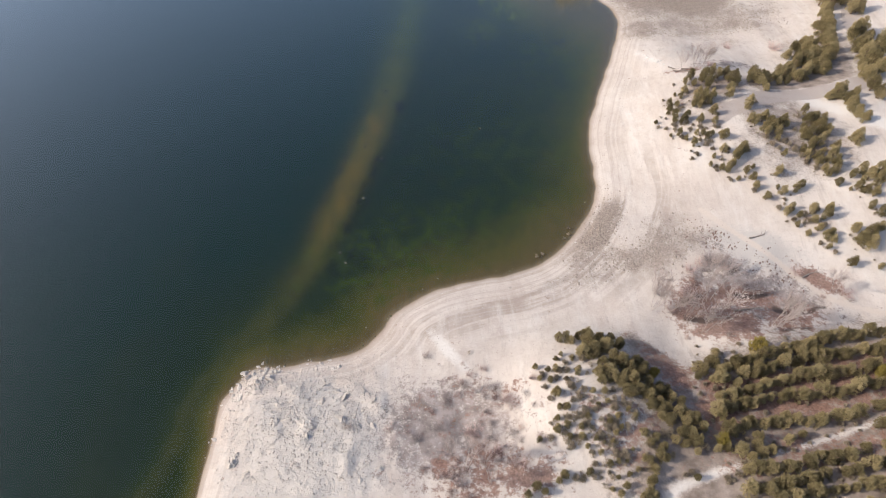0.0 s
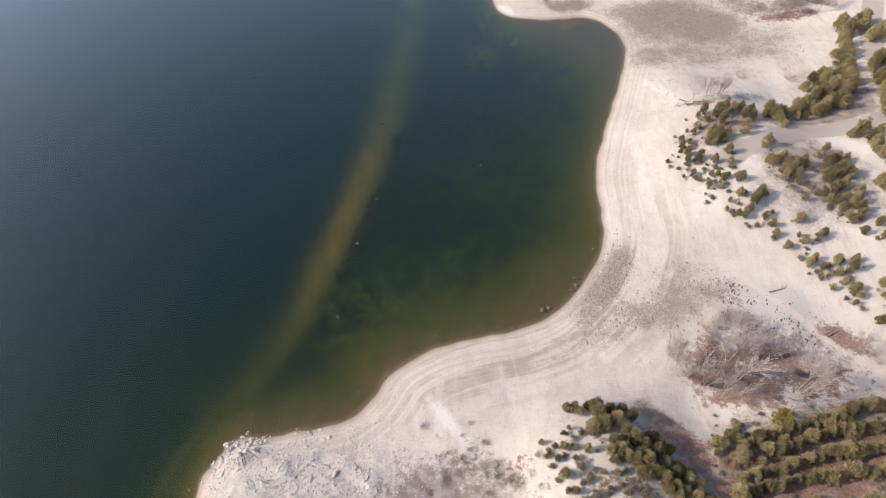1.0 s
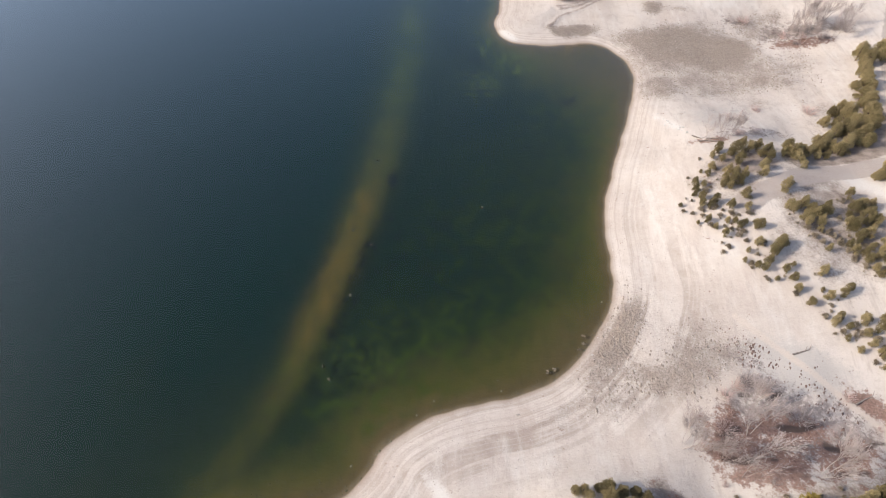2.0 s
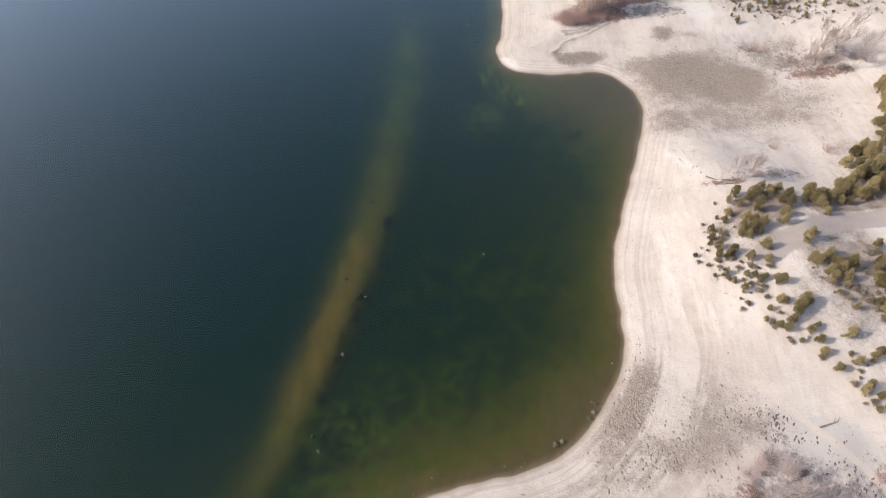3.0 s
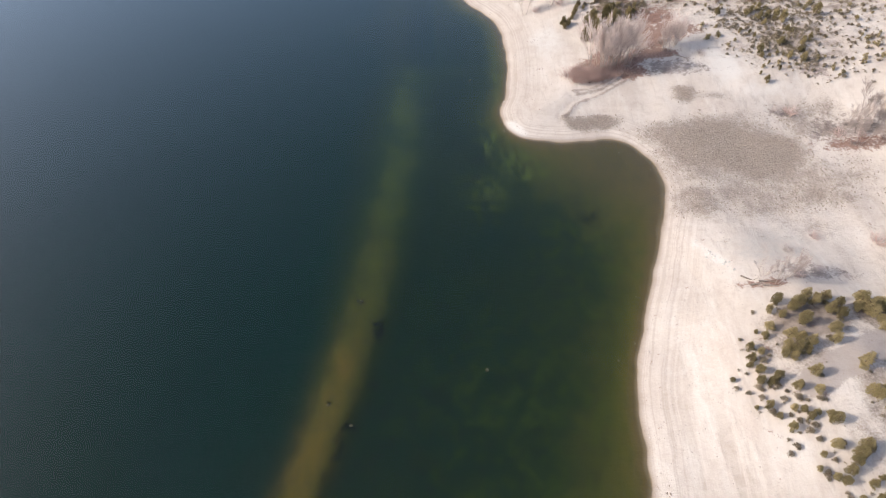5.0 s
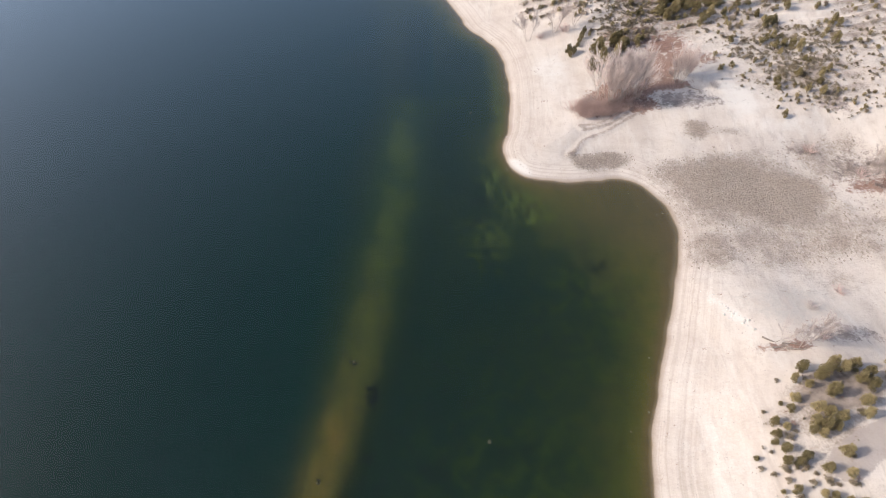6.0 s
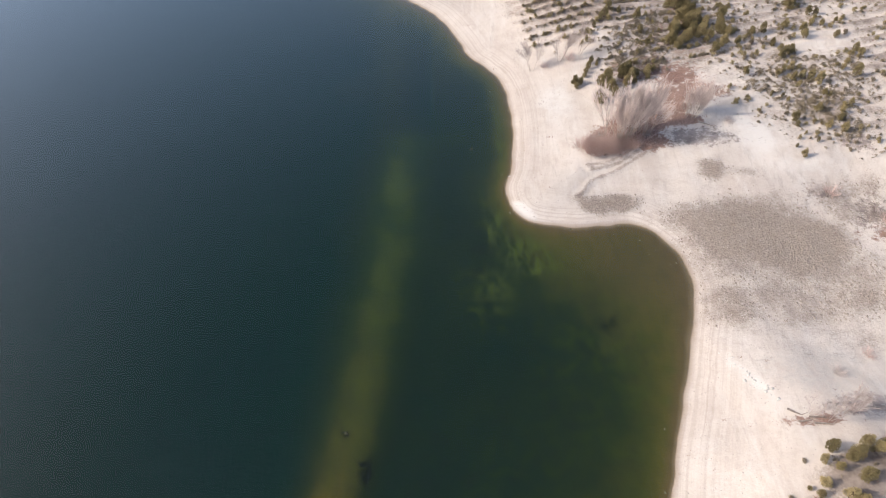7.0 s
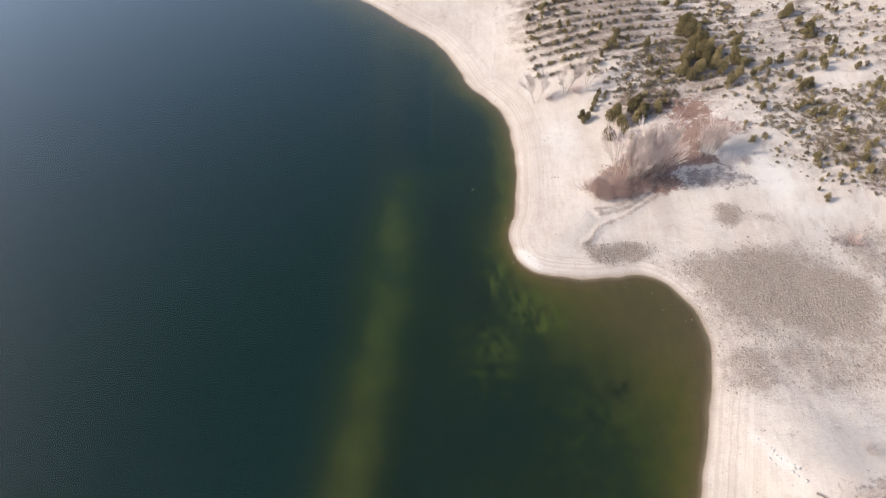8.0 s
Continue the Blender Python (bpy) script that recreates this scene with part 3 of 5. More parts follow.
def pine_meshes(seed, tufts, tall, wide, needles=PINE, fine=1.0, blades=6):
    """Trunk and crown of a pine: tufts of needle fans on uneven lobes."""
    r = random.Random(seed)
    tv, tf = [], []
    tube(tv, tf, (0, 0, -0.25), (0.03, 0, tall * 0.45), 0.07 * wide, 0.05 * wide, 6)
    tube(tv, tf, (0.03, 0, tall * 0.45), (0, 0.03, tall * 0.9), 0.05 * wide, 0.015, 6)
    for k in range(7):
        h, t = tall * r.uniform(0.2, 0.75), r.uniform(0, 6.3)
        tube(tv, tf, (0, 0, h), (0.4 * wide * math.cos(t), 0.4 * wide * math.sin(t), h + 0.15 * tall), 0.03 * wide, 0.01, 4)
    lobes = [(0, 0, tall * 0.5, wide * 0.36, tall * 0.40), (0, 0, tall * 0.84, wide * 0.17, tall * 0.18)]
    for k in range(r.randint(10, 14)):
        t, h = r.uniform(0, 6.3), r.uniform(0.14, 0.8)
        far = wide * 0.46 * (1 - h * 0.62) * r.uniform(0.6, 1.1)
        lobes.append((far * math.cos(t), far * math.sin(t), tall * h, wide * r.uniform(0.12, 0.21), tall * r.uniform(0.09, 0.16)))
    weights = [l[3] ** 2 for l in lobes]
    cv, cf = [], []
    for k in range(tufts):
        x, y, z, lr, lh = r.choices(lobes, weights)[0]
        out = Vector((r.gauss(0, 1), r.gauss(0, 1), r.gauss(0.25, 1))).normalized()
        deep = r.uniform(0.55, 1.15)
        p = Vector((x + out.x * lr * deep, y + out.y * lr * deep, max(0.06, z + out.z * lh * deep)))
        size = 0.20 * fine * wide ** 0.5 * r.uniform(0.7, 1.35)
        side = out.orthogonal().normalized()
        turn = r.uniform(0, 6.3)
        for j in range(blades):
            t = turn + j * 6.283 / blades + r.uniform(-0.3, 0.3)
            around = side * math.cos(t) + out.cross(side) * math.sin(t)
            tip = p + (around * r.uniform(0.5, 1.0) + out * r.uniform(0.2, 1.0) + Vector((0, 0, 0.25))) * size
            cross = (tip - p).cross(Vector((r.gauss(0, 1), r.gauss(0, 1), r.gauss(0, 1)))).normalized() * size * 0.20
            start = len(cv)
            cv += [p - cross - out * size * 0.2, p + cross - out * size * 0.2, tip]
            cf.append((start, start + 1, start + 2))
    return mesh_of("trunk", tv, tf, BARK), mesh_of("crown", cv, cf, needles)


def bare_meshes(seed, tall, spread, stems=1, twig=TWIG, fine=1.0):
    """Trunk with limbs, and the twigs, of a leafless tree."""
    r = random.Random(seed)
    tv, tf, wv, wf = [], [], [], []

    def grow(p, way, length, radius, level):
        q = p
        parts = 3 if level < 2 else 2 if level < 3 else 1
        for k in range(parts):
            way = (way + Vector((r.gauss(0, 0.07), r.gauss(0, 0.07), 0.06))).normalized()
            n = q + way * length / parts
            r0, r1 = radius * (1 - 0.6 * k / parts), radius * (1 - 0.6 * (k + 1) / parts)
            if level < 2:
                tube(tv, tf, q, n, r0, r1, 6 if level == 0 else 4)
            else:
                spike(wv, wf, q, n, max(r0, 0.022))
            q = n
            if level < 4:
                for j in range(round(r.choice((1, 2, 2, 3)) * (fine if level > 0 else 1))):
                    if level == 0 and k == 0:
                        continue
                    t = r.uniform(0, 6.3)
                    lean = r.uniform(0.35, 0.8)
                    side = way.orthogonal().normalized()
                    side = side * math.cos(t) + way.cross(side) * math.sin(t)
                    grow(p + (q - p) * r.uniform(0.6, 1.0), (way + side * lean * spread).normalized(), length * r.uniform(0.42, 0.62), r1 * 0.72, level + 1)

    for s in range(stems):
        t = r.uniform(0, 6.3)
        lean = 0.0 if stems == 1 else r.uniform(0.1, 0.35)
        base = Vector((0.35 * math.cos(t), 0.35 * math.sin(t), -0.3)) if stems > 1 else Vector((0, 0, -0.3))
        grow(base, Vector((lean * math.cos(t), lean * math.sin(t), 1)).normalized(), tall * 0.62 * r.uniform(0.85, 1.1), tall * 0.004 + 0.01, 0)
    return mesh_of("trunk", tv, tf, PALEBARK), mesh_of("crown", wv, wf, twig)


def bush_meshes(seed, wide, tall, material, rods=70):
    """A dome of thin rods that fork."""
    r = random.Random(seed)
    v, f = [], []
    for k in range(rods):
        t, b = r.uniform(0, 6.3), r.uniform(0, 0.35) * wide
        a = Vector((b * math.cos(t), b * math.sin(t), -0.05))
        reach = r.uniform(0.25, 0.55) * wide
        tip = a + Vector((reach * math.cos(t + r.gauss(0, 0.5)), reach * math.sin(t + r.gauss(0, 0.5)), tall * r.uniform(0.5, 1.0)))
        mid = a.lerp(tip, 0.55) + Vector((0, 0, 0.1 * tall))
        tube(v, f, a, mid, 0.020, 0.014, 3)
        spike(v, f, mid, tip, 0.016)
        spike(v, f, mid, mid + Vector((r.gauss(0, 0.2), r.gauss(0, 0.2), r.uniform(0.15, 0.4))) * wide * 0.5, 0.014)
    return mesh_of("branchwork", v, f, material)


def stone_mesh(seed, material=ROCK):
    r = random.Random(seed)
    bm = bmesh.new()
    bmesh.ops.create_icosphere(bm, subdivisions=2, radius=0.5)
    k = Vector((r.uniform(0, 50), r.uniform(0, 50), 0))
    for v in bm.verts:
        s = 1 + 0.45 * noise.noise(v.co * 2.2 + k) + 0.2 * noise.noise(v.co * 5 + k)
        v.co = Vector((v.co.x * s, v.co.y * s * 0.8, max(v.co.z * s * 0.72, -0.25)))
    me = bpy.data.meshes.new("stone")
    bm.to_mesh(me)
    bm.free()
    me.materials.append(material)
    return me


def clod_mesh(seed, material, longer=1.0, tall=1.0):
    """A low, cornered lump."""
    r = random.Random(seed)
    bm = bmesh.new()
    bmesh.ops.create_icosphere(bm, subdivisions=1, radius=0.5)
    for v in bm.verts:
        v.co = Vector((v.co.x * r.uniform(0.7, 1.2), v.co.y * r.uniform(0.7, 1.3) * longer, v.co.z * r.uniform(0.5, 0.9) * tall))
    me = bpy.data.meshes.new("clod")
    bm.to_mesh(me)
    bm.free()
    me.materials.append(material)
    return me


def lump_mesh(seed):
    """A flat, knobbly lump of marl, half sunk."""
    r = random.Random(seed)
    bm = bmesh.new()
    bmesh.ops.create_icosphere(bm, subdivisions=2, radius=0.5)
    k = Vector((r.uniform(0, 50), r.uniform(0, 50), 0))
    for v in bm.verts:
        s = 1 + 0.8 * noise.noise(v.co * 2.6 + k) + 0.6 * noise.noise(v.co * 6 + k)
        v.co = Vector((v.co.x * s * 0.8, v.co.y * s * 1.2, v.co.z * s * 0.55))
    me = bpy.data.meshes.new("lump")
    bm.to_mesh(me)
    bm.free()
    me.materials.append(ROCK)
    return me


def plant(name, meshes, x, y, size, turn, label, category, group, squash=1.0):
    """A tree or bush of the given part meshes, rooted at a place of the plan."""
    root = tagged(new(name), label, category, group)
    root.empty_display_size = 0.3
    root.matrix_basis = Matrix.LocRotScale((x * U, y * U, at(x, y)), Euler((0, 0, turn)), (size, size, size * squash))
    for me in meshes:
        new(me.name.split(".")[0], me).parent = root
    return root


def thicket(name, label, category, placed):
    """Many small plants, too many to count, joined into one sheet of stuff. placed: meshes, x, y, size, turn."""
    stacks = {}
    for meshes, x, y, size, turn in placed:
        m = np.array(Matrix.LocRotScale((x * U, y * U, at(x, y)), Euler((0, 0, turn)), (size, size, size)))
        for me in meshes:
            stacks.setdefault(me.name, (me, []))[1].append(m)
    cos, loops, starts, mats, index, base, count = [], [], [], [], [], 0, 0
    for me, ms in stacks.values():
        co = np.empty(len(me.vertices) * 3)
        me.vertices.foreach_get("co", co)
        co = co.reshape(-1, 3)
        li = np.empty(len(me.loops), int)
        me.loops.foreach_get("vertex_index", li)
        ls = np.empty(len(me.polygons), int)
        me.polygons.foreach_get("loop_start", ls)
        if me.materials[0] not in mats:
            mats.append(me.materials[0])
        for m in ms:
            starts.append(ls + base)
            loops.append(li + count)
            count += len(co)
            base += len(li)
            cos.append(co @ m[:3, :3].T + m[:3, 3])
            index.append(np.full(len(ls), mats.index(me.materials[0])))
    me = bpy.data.meshes.new(name)
    allco, alll, alls = np.concatenate(cos), np.concatenate(loops), np.concatenate(starts)
    me.vertices.add(len(allco))
    me.vertices.foreach_set("co", allco.ravel())
    me.loops.add(len(alll))
    me.loops.foreach_set("vertex_index", alll)
    me.polygons.add(len(alls))
    me.polygons.foreach_set("loop_start", alls)
    for m in mats:
        me.materials.append(m)
    me.polygons.foreach_set("material_index", np.concatenate(index))
    me.update(calc_edges=True)
    return tagged(new(name, me), label, category, kind="stuff")


rng = random.Random(5)
SMALL_PINES = [pine_meshes(10 + k, 720, 2.4, 1.9, PINE, 0.56, 5) for k in range(8)]
TALL_PINES = [pine_meshes(30 + k, 2200, 4.4, 3.3, PINE, 0.48, 5) for k in range(6)]
GOLD_PINE = [pine_meshes(50, 260, 2.8, 2.4, GOLD)]
SCRUBS = [pine_meshes(60 + k, 130, 0.85, 1.2, SHRUB, 0.7) for k in range(5)]
FAR_PINES = [pine_meshes(68 + k, 70, 1.5, 1.4) for k in range(4)]
TUFTS = [pine_meshes(65 + k, 16, 0.6, 0.9, SHRUB)[1:] for k in range(4)]


def stand(spots, kinds, size, name, label, group, jitter=0.25, category="pine tree"):
    for x, y in spots:
        plant(name, rng.choice(kinds), x + rng.gauss(0, jitter), y + rng.gauss(0, jitter), size * rng.uniform(0.8, 1.2), rng.uniform(0, 6.3),
              label, category, group, rng.uniform(1.0, 1.35))


# crowns: place in the plan and width, in plan units
SPUR_EDGE = [(36.5, 77.8, 1), (37.6, 78.9, 1.4), (37.5, 76.9, 1.1), (39.1, 77.9, 1.9), (40.6, 79, 1.6), (39.1, 75.9, 1.6), (41.4, 78.4, 1.4), (42.6, 78.8, 1.6), (42.6,
             77.2, 1.6), (43.6, 77.8, 1.4), (43.4, 76.5, 1.4), (42, 74.7, 1.5), (41.6, 73.5, 1.2), (35.7, 75.6, 1.3), (35.1, 74.7, 1), (37.4, 74.4, 1.4), (38.1, 73.8,
             1.5), (36.7, 73.2, 1.2), (37.4, 72.6, 1.5), (38.9, 73.2, 1.5)]
SPUR_EDGE_REST = [(36.3, 72.3, 1.1), (37, 71.9, 1.1), (38.4, 72.5, 1.2), (33.2, 73.5, 1.1), (33, 72.2, 1.1), (32.7, 71.5, 0.8), (34.1, 72.9, 1), (34.1, 72, 1), (33.3,
                  70.8, 1.2), (33.1, 69.6, 1.2), (32.8, 69.1, 0.9), (32.7, 74.7, 0.6), (30.7, 70.2, 0.7), (30.9, 69.3, 0.7), (32.2, 70.7, 0.5), (31.8, 68.6, 0.7), (34.4,
                  75.3, 0.6), (35, 77.9, 0.6)]
SPUR_FRONT = [(34.6, 69.8, 1.2), (34.1, 69.4, 1.1), (34.6, 69, 0.9), (36.1, 68.6, 1.2), (36, 67.6, 1), (38.2, 69.9, 1.5), (37.9, 68, 1.2), (37.8, 67.3, 0.9), (32.8, 68,
              0.8), (33.1, 67, 1), (33.3, 66.4, 0.9), (34.7, 67.6, 0.9), (35.2, 66.5, 0.9), (36, 66.3, 0.9), (36.3, 65.5, 0.9), (37, 65.8, 0.9), (38.4, 65, 1.4), (38.1,
              65.6, 0.9), (32, 67, 0.6), (33.7, 65.9, 0.8), (34.4, 64.6, 1.1), (35.9, 64.2, 1), (36.6, 64.7, 0.9), (35.4, 65.3, 0.8), (36.6, 63.4, 0.7), (37.6, 62.6,
              1.3), (38.4, 62.9, 0.7), (36.3, 61.9, 0.7), (37.3, 61.4, 0.7), (35.6, 60.7, 0.7)]
SPUR_SLOPE = [(40, 62.3, 1.6), (39.3, 61.7, 1.6), (38.8, 61, 1.4), (38.2, 60.3, 1.2), (37.5, 59.5, 1.1), (36.8, 59.9, 1), (36.3, 60.3, 0.9), (40.7, 62.4, 1), (39.7, 59.1,
              1.1), (40.7, 59.6, 0.7), (40.3, 57.9, 1.2), (38.5, 58, 0.7), (40.3, 56.6, 1.2), (40, 56.2, 0.8), (43.5, 58.3, 1.3), (44.2, 59, 0.8), (42.9, 56.3, 0.7),
              (43.2, 55.2, 1.3), (44.9, 55.6, 1.2), (45.8, 56.2, 1.1), (41.1, 54.7, 1.2), (42.1, 53.1, 0.9), (42.8, 52.2, 1.3), (43.5, 52.8, 1), (43.3, 51.1, 0.9), (43.4,
              50.3, 0.8), (33.9, 63.6, 0.5), (34.4, 62.9, 0.9)]
SPUR_BACK = [(43.1, 70.5, 1.6), (44, 71.3, 0.9), (42.6, 67.6, 1.3), (43, 67, 1.3), (44.1, 67.5, 1.4), (44.8, 68.4, 1.1), (44.8, 66.7, 1.4), (45.1, 66, 1.4), (43.8, 65.7,
             1.3), (43.9, 65, 1.2), (45.8, 66.3, 1.6), (46.7, 66.9, 1.4), (46.9, 66.4, 1.2), (45.4, 64.9, 1.3), (49.5, 68.5, 0.9), (43.8, 64.3, 1), (44.2, 63.2, 1),
             (45.1, 64, 0.9), (45.9, 63.6, 1), (46.5, 63.3, 0.9), (44.9, 62.4, 0.9), (45.2, 61.3, 0.9), (47, 62.2, 1), (47.6, 61.3, 0.9), (47.8, 60.2, 0.9)]
BELT = [(46.4, 78.3, 1.7), (46.6, 77.3, 1.6), (47.6, 77.9, 1.6), (45.7, 77.5, 1.1), (47.5, 76, 1.1), (49, 77.6, 1.4), (50.6, 78.5, 1.3), (51.4, 79.4, 1.6), (52.5, 80.4,
        1.8), (52.9, 79.2, 1.7), (51.4, 77.3, 1.3), (54.4, 81.8, 1.9), (55.7, 82.5, 2.1), (54.9, 79.3, 2), (53.4, 78, 1.7), (56, 86.6, 1.5), (57.2, 86.9, 1.7), (57.6,
        85.8, 2.1), (57.5, 83.3, 2.1), (56.3, 80.1, 2), (54.4, 84.5, 1.4), (55.6, 84.2, 1.5)]
BELT_FAR = [(65.4, 99.8, 2.3), (65.8, 97.8, 2.3), (67.7, 99.6, 2.5), (69.1, 100, 2.5), (64, 95.3, 2.1), (63.4, 93.1, 2.2), (63.8, 91.9, 1.7), (62.2, 92.5, 1.4), (61.6,
            89.9, 2), (61.7, 88.3, 2), (60.7, 88.3, 1.3), (60.3, 85.3, 2.3), (59.3, 82.5, 2.3), (57.9, 80.9, 1.9), (57.5, 79.1, 1.9)]
SLOPE_FAR = [(49.6, 66.4, 1.8), (50.8, 66.9, 1.9), (50.7, 65, 2), (49.1, 64.3, 1.8), (51.6, 64.6, 1.7), (48.7, 64.9, 1.4), (52.5, 67.5, 1.3), (50.5, 69.2, 1.3), (50.4,
             63.1, 1.4), (49.3, 62.8, 1.4), (47.1, 62.7, 1), (47.7, 61.8, 1.1), (48.1, 61, 1.2), (48.9, 60.5, 1.1), (49.1, 59.6, 1.3), (50.2, 59.9, 1.1), (50.9, 60.4,
             1.6), (50.9, 59.1, 1.7), (49.3, 58.4, 1.1), (49.5, 57.5, 1.2), (50.6, 58.1, 1.3), (48.6, 59, 0.9), (48.9, 62.2, 1), (50, 61.2, 1.1), (51.8, 61.7, 1.4), (50,
             55.8, 1.2)]
FOOT = [(44.1, 51.6, 0.9), (44.8, 51.8, 0.9), (45, 50.7, 1), (45.6, 52, 1.3), (46.4, 52.3, 1), (45.5, 50.6, 1.1), (45.6, 49.3, 1.1), (46.9, 51, 1.6), (47.7, 52.1, 1.1),
        (46.4, 49.9, 1), (44.2, 48.8, 0.9), (46, 48.2, 1.2), (46.6, 48.4, 1.3), (45.3, 47.5, 0.8), (46.7, 47.6, 1.1), (46, 46.8, 0.8), (46.6, 46.2, 0.8)]
TRACKSIDE = [(65.5, 88.2, 2.2), (67.3, 89.4, 2.4), (64.7, 84.5, 2.5), (66.6, 86, 2.3), (63.8, 81, 2.5), (64.3, 79.4, 2.4), (62.9, 79.4, 1.7), (62.4, 76.4, 2.2), (66.4,
             82.2, 2.7), (68.7, 85.6, 2.5), (64.6, 77.8, 2.2), (61.3, 73.3, 2), (61.2, 71.3, 1.6), (56, 72.3, 1.8), (55.2, 72.1, 1.5), (57, 72.9, 1.7), (56.8, 70.7, 1.6),
             (56.9, 69.3, 1.6), (57.2, 68.1, 1.4), (57.8, 66.8, 1.4), (58.6, 72.1, 1.3), (55.1, 63.1, 1.7), (54.5, 63, 1.2), (69.4, 95.7, 2.5)]
SLOPE_END = [(55.1, 56.6, 2.2), (53.7, 56.1, 1.7), (54.2, 55, 1.7), (53.3, 57.3, 1.5), (52, 56.7, 1.2), (52.6, 54, 1.4), (51.9, 54.7, 1.3), (53.3, 53.4, 1.4), (52.4,
             51.7, 1.1), (52.9, 50.5, 1.3), (51.1, 54.7, 0.6), (50.5, 47.5, 1.9), (49.5, 47, 1.8), (50.5, 46.5, 1.9), (49.4, 48.6, 1.4), (51.8, 48.2, 1.4), (48, 44.6,
             1.3), (51, 43.9, 0.9)]
MOUND_TOP = [(12.1, 34.9, 1.1), (12.9, 35, 1.1), (13.4, 34.5, 1), (14.4, 35.2, 1.1), (15, 34, 1.6), (14.1, 32.4, 1.5), (15.3, 32.7, 1.6), (16.4, 34.6, 1.3), (16.6, 33.1,
             1.6), (17.6, 34.7, 1.3), (17.2, 32, 1.4), (15.8, 30.8, 1.5), (18.4, 33.9, 1.2), (17.9, 31.3, 1.5), (16.2, 30.1, 1.4), (15.3, 29.9, 1.2), (16.6, 29.5, 1.4),
             (17.5, 29.2, 1.3), (18.7, 30.7, 1.4), (18.5, 28.9, 1.5), (19.8, 30.2, 1.4), (19.6, 31.7, 1.2), (18.9, 28, 1.4), (17.7, 27.9, 1.3), (20.1, 28.9, 1.3)]
MOUND_SPINE = [(21, 28, 1.3), (20, 26.6, 1.2), (22.3, 27.5, 1.4), (21.5, 26.4, 1.3), (22.4, 25.9, 1.4), (20.7, 25.5, 1.1), (21.4, 25, 1.2), (23, 25, 1.4), (23.2, 23.8,
               1.4), (22.2, 23.8, 1.3), (23.6, 23, 1.3), (21.5, 23.1, 1.1), (24.5, 24.4, 1.2), (20, 27.5, 1.4), (20.7, 26.9, 1.2), (22.1, 28.5, 1.1), (23.1, 27.1, 1.2),
               (23.8, 25, 1.2), (18.6, 23.8, 1), (19, 22.8, 1), (19.1, 20.5, 1.1), (19.8, 21.5, 1.2), (18.6, 19.5, 1.1), (18.2, 18.6, 1.1), (17.6, 18.1, 1), (20.3, 22.5,
               1.1)]
MOUND_WEST = [(9.2, 31.3, 0.9), (11.4, 32.1, 0.8), (12, 32.7, 0.7), (13, 32, 0.8), (9.8, 30.4, 1), (10.4, 30.7, 0.9), (11.1, 30.7, 1.1), (11.1, 29.8, 1), (9.5, 29.9,
              0.8), (10.5, 29.5, 1), (9.9, 28.9, 1), (10.8, 27.9, 1.5), (10.3, 27.6, 1), (12.1, 29.5, 1), (12.6, 28.7, 1.1), (13.3, 30.3, 1.2), (11, 26.6, 0.9), (10.7,
              25.5, 0.9), (11.7, 26.4, 1.1), (11.6, 25.6, 1.1), (11.5, 24.8, 1.1), (12.4, 27.2, 1), (13.1, 27.4, 1), (14.4, 27.9, 0.9), (13.3, 26.3, 0.9), (13.5, 25.4,
              0.9), (14.7, 26.5, 0.8), (15.5, 27.9, 1), (16.4, 28.1, 1), (15.6, 26.8, 0.8), (16.3, 26.1, 1.1), (16.4, 25.4, 0.9)]
MOUND_SOUTH = [(14.8, 25.1, 0.9), (13.9, 24.4, 0.9), (14.6, 23.9, 1), (12.8, 23.7, 1.1), (12.8, 24.5, 0.9), (11.7, 23.8, 0.9), (15.5, 24.8, 0.9), (16, 23.8, 0.9), (15.6,
               23.1, 0.8), (16.6, 24.4, 0.8), (14.1, 23.4, 0.8), (14.8, 23.1, 0.6), (13.2, 22.8, 0.8), (17.5, 26, 0.8), (18.1, 25.4, 0.8), (14.4, 22.2, 0.9), (15.8, 22.3,
               0.9), (13.8, 21.3, 1), (15.1, 21.2, 1), (15.9, 21.4, 0.8), (13.2, 20.6, 1.1), (12.6, 20, 0.8), (10.8, 20.4, 1.4), (10.3, 19.9, 1.1), (15, 20.5, 0.7),
               (16.7, 21.4, 0.6), (17.4, 22.4, 0.6), (18.3, 21.6, 0.9), (17.6, 20.6, 0.8), (16.7, 20.2, 0.8), (15.7, 20, 0.7)]
MOUND_FOOT = [(16.3, 19.2, 0.9), (15.7, 18.5, 0.9), (15, 19, 0.7), (8.2, 19.5, 1.2), (7.3, 18.8, 1), (8.9, 19, 0.9), (10.5, 24.4, 1.1), (8.9, 23.8, 0.8), (28.6, 33.1,
              1.4), (27.6, 32, 1.4), (26.7, 31, 1.3), (28.3, 30.8, 1.4), (25.9, 30.3, 1), (27.5, 29.9, 1.2), (31.2, 31.7, 1.4), (32.2, 31.2, 1.5), (32.9, 32.4, 1.2),
              (29.9, 31.2, 1.2), (29.1, 30.2, 0.9), (27.2, 28.9, 0.9), (29.5, 29.2, 1.2), (37.2, 32.7, 1.5), (38.7, 33.5, 1.6), (37.1, 31.9, 1.4), (39.4, 33, 1.3), (36.1,
              32.7, 1), (36.2, 31.6, 1.2)]


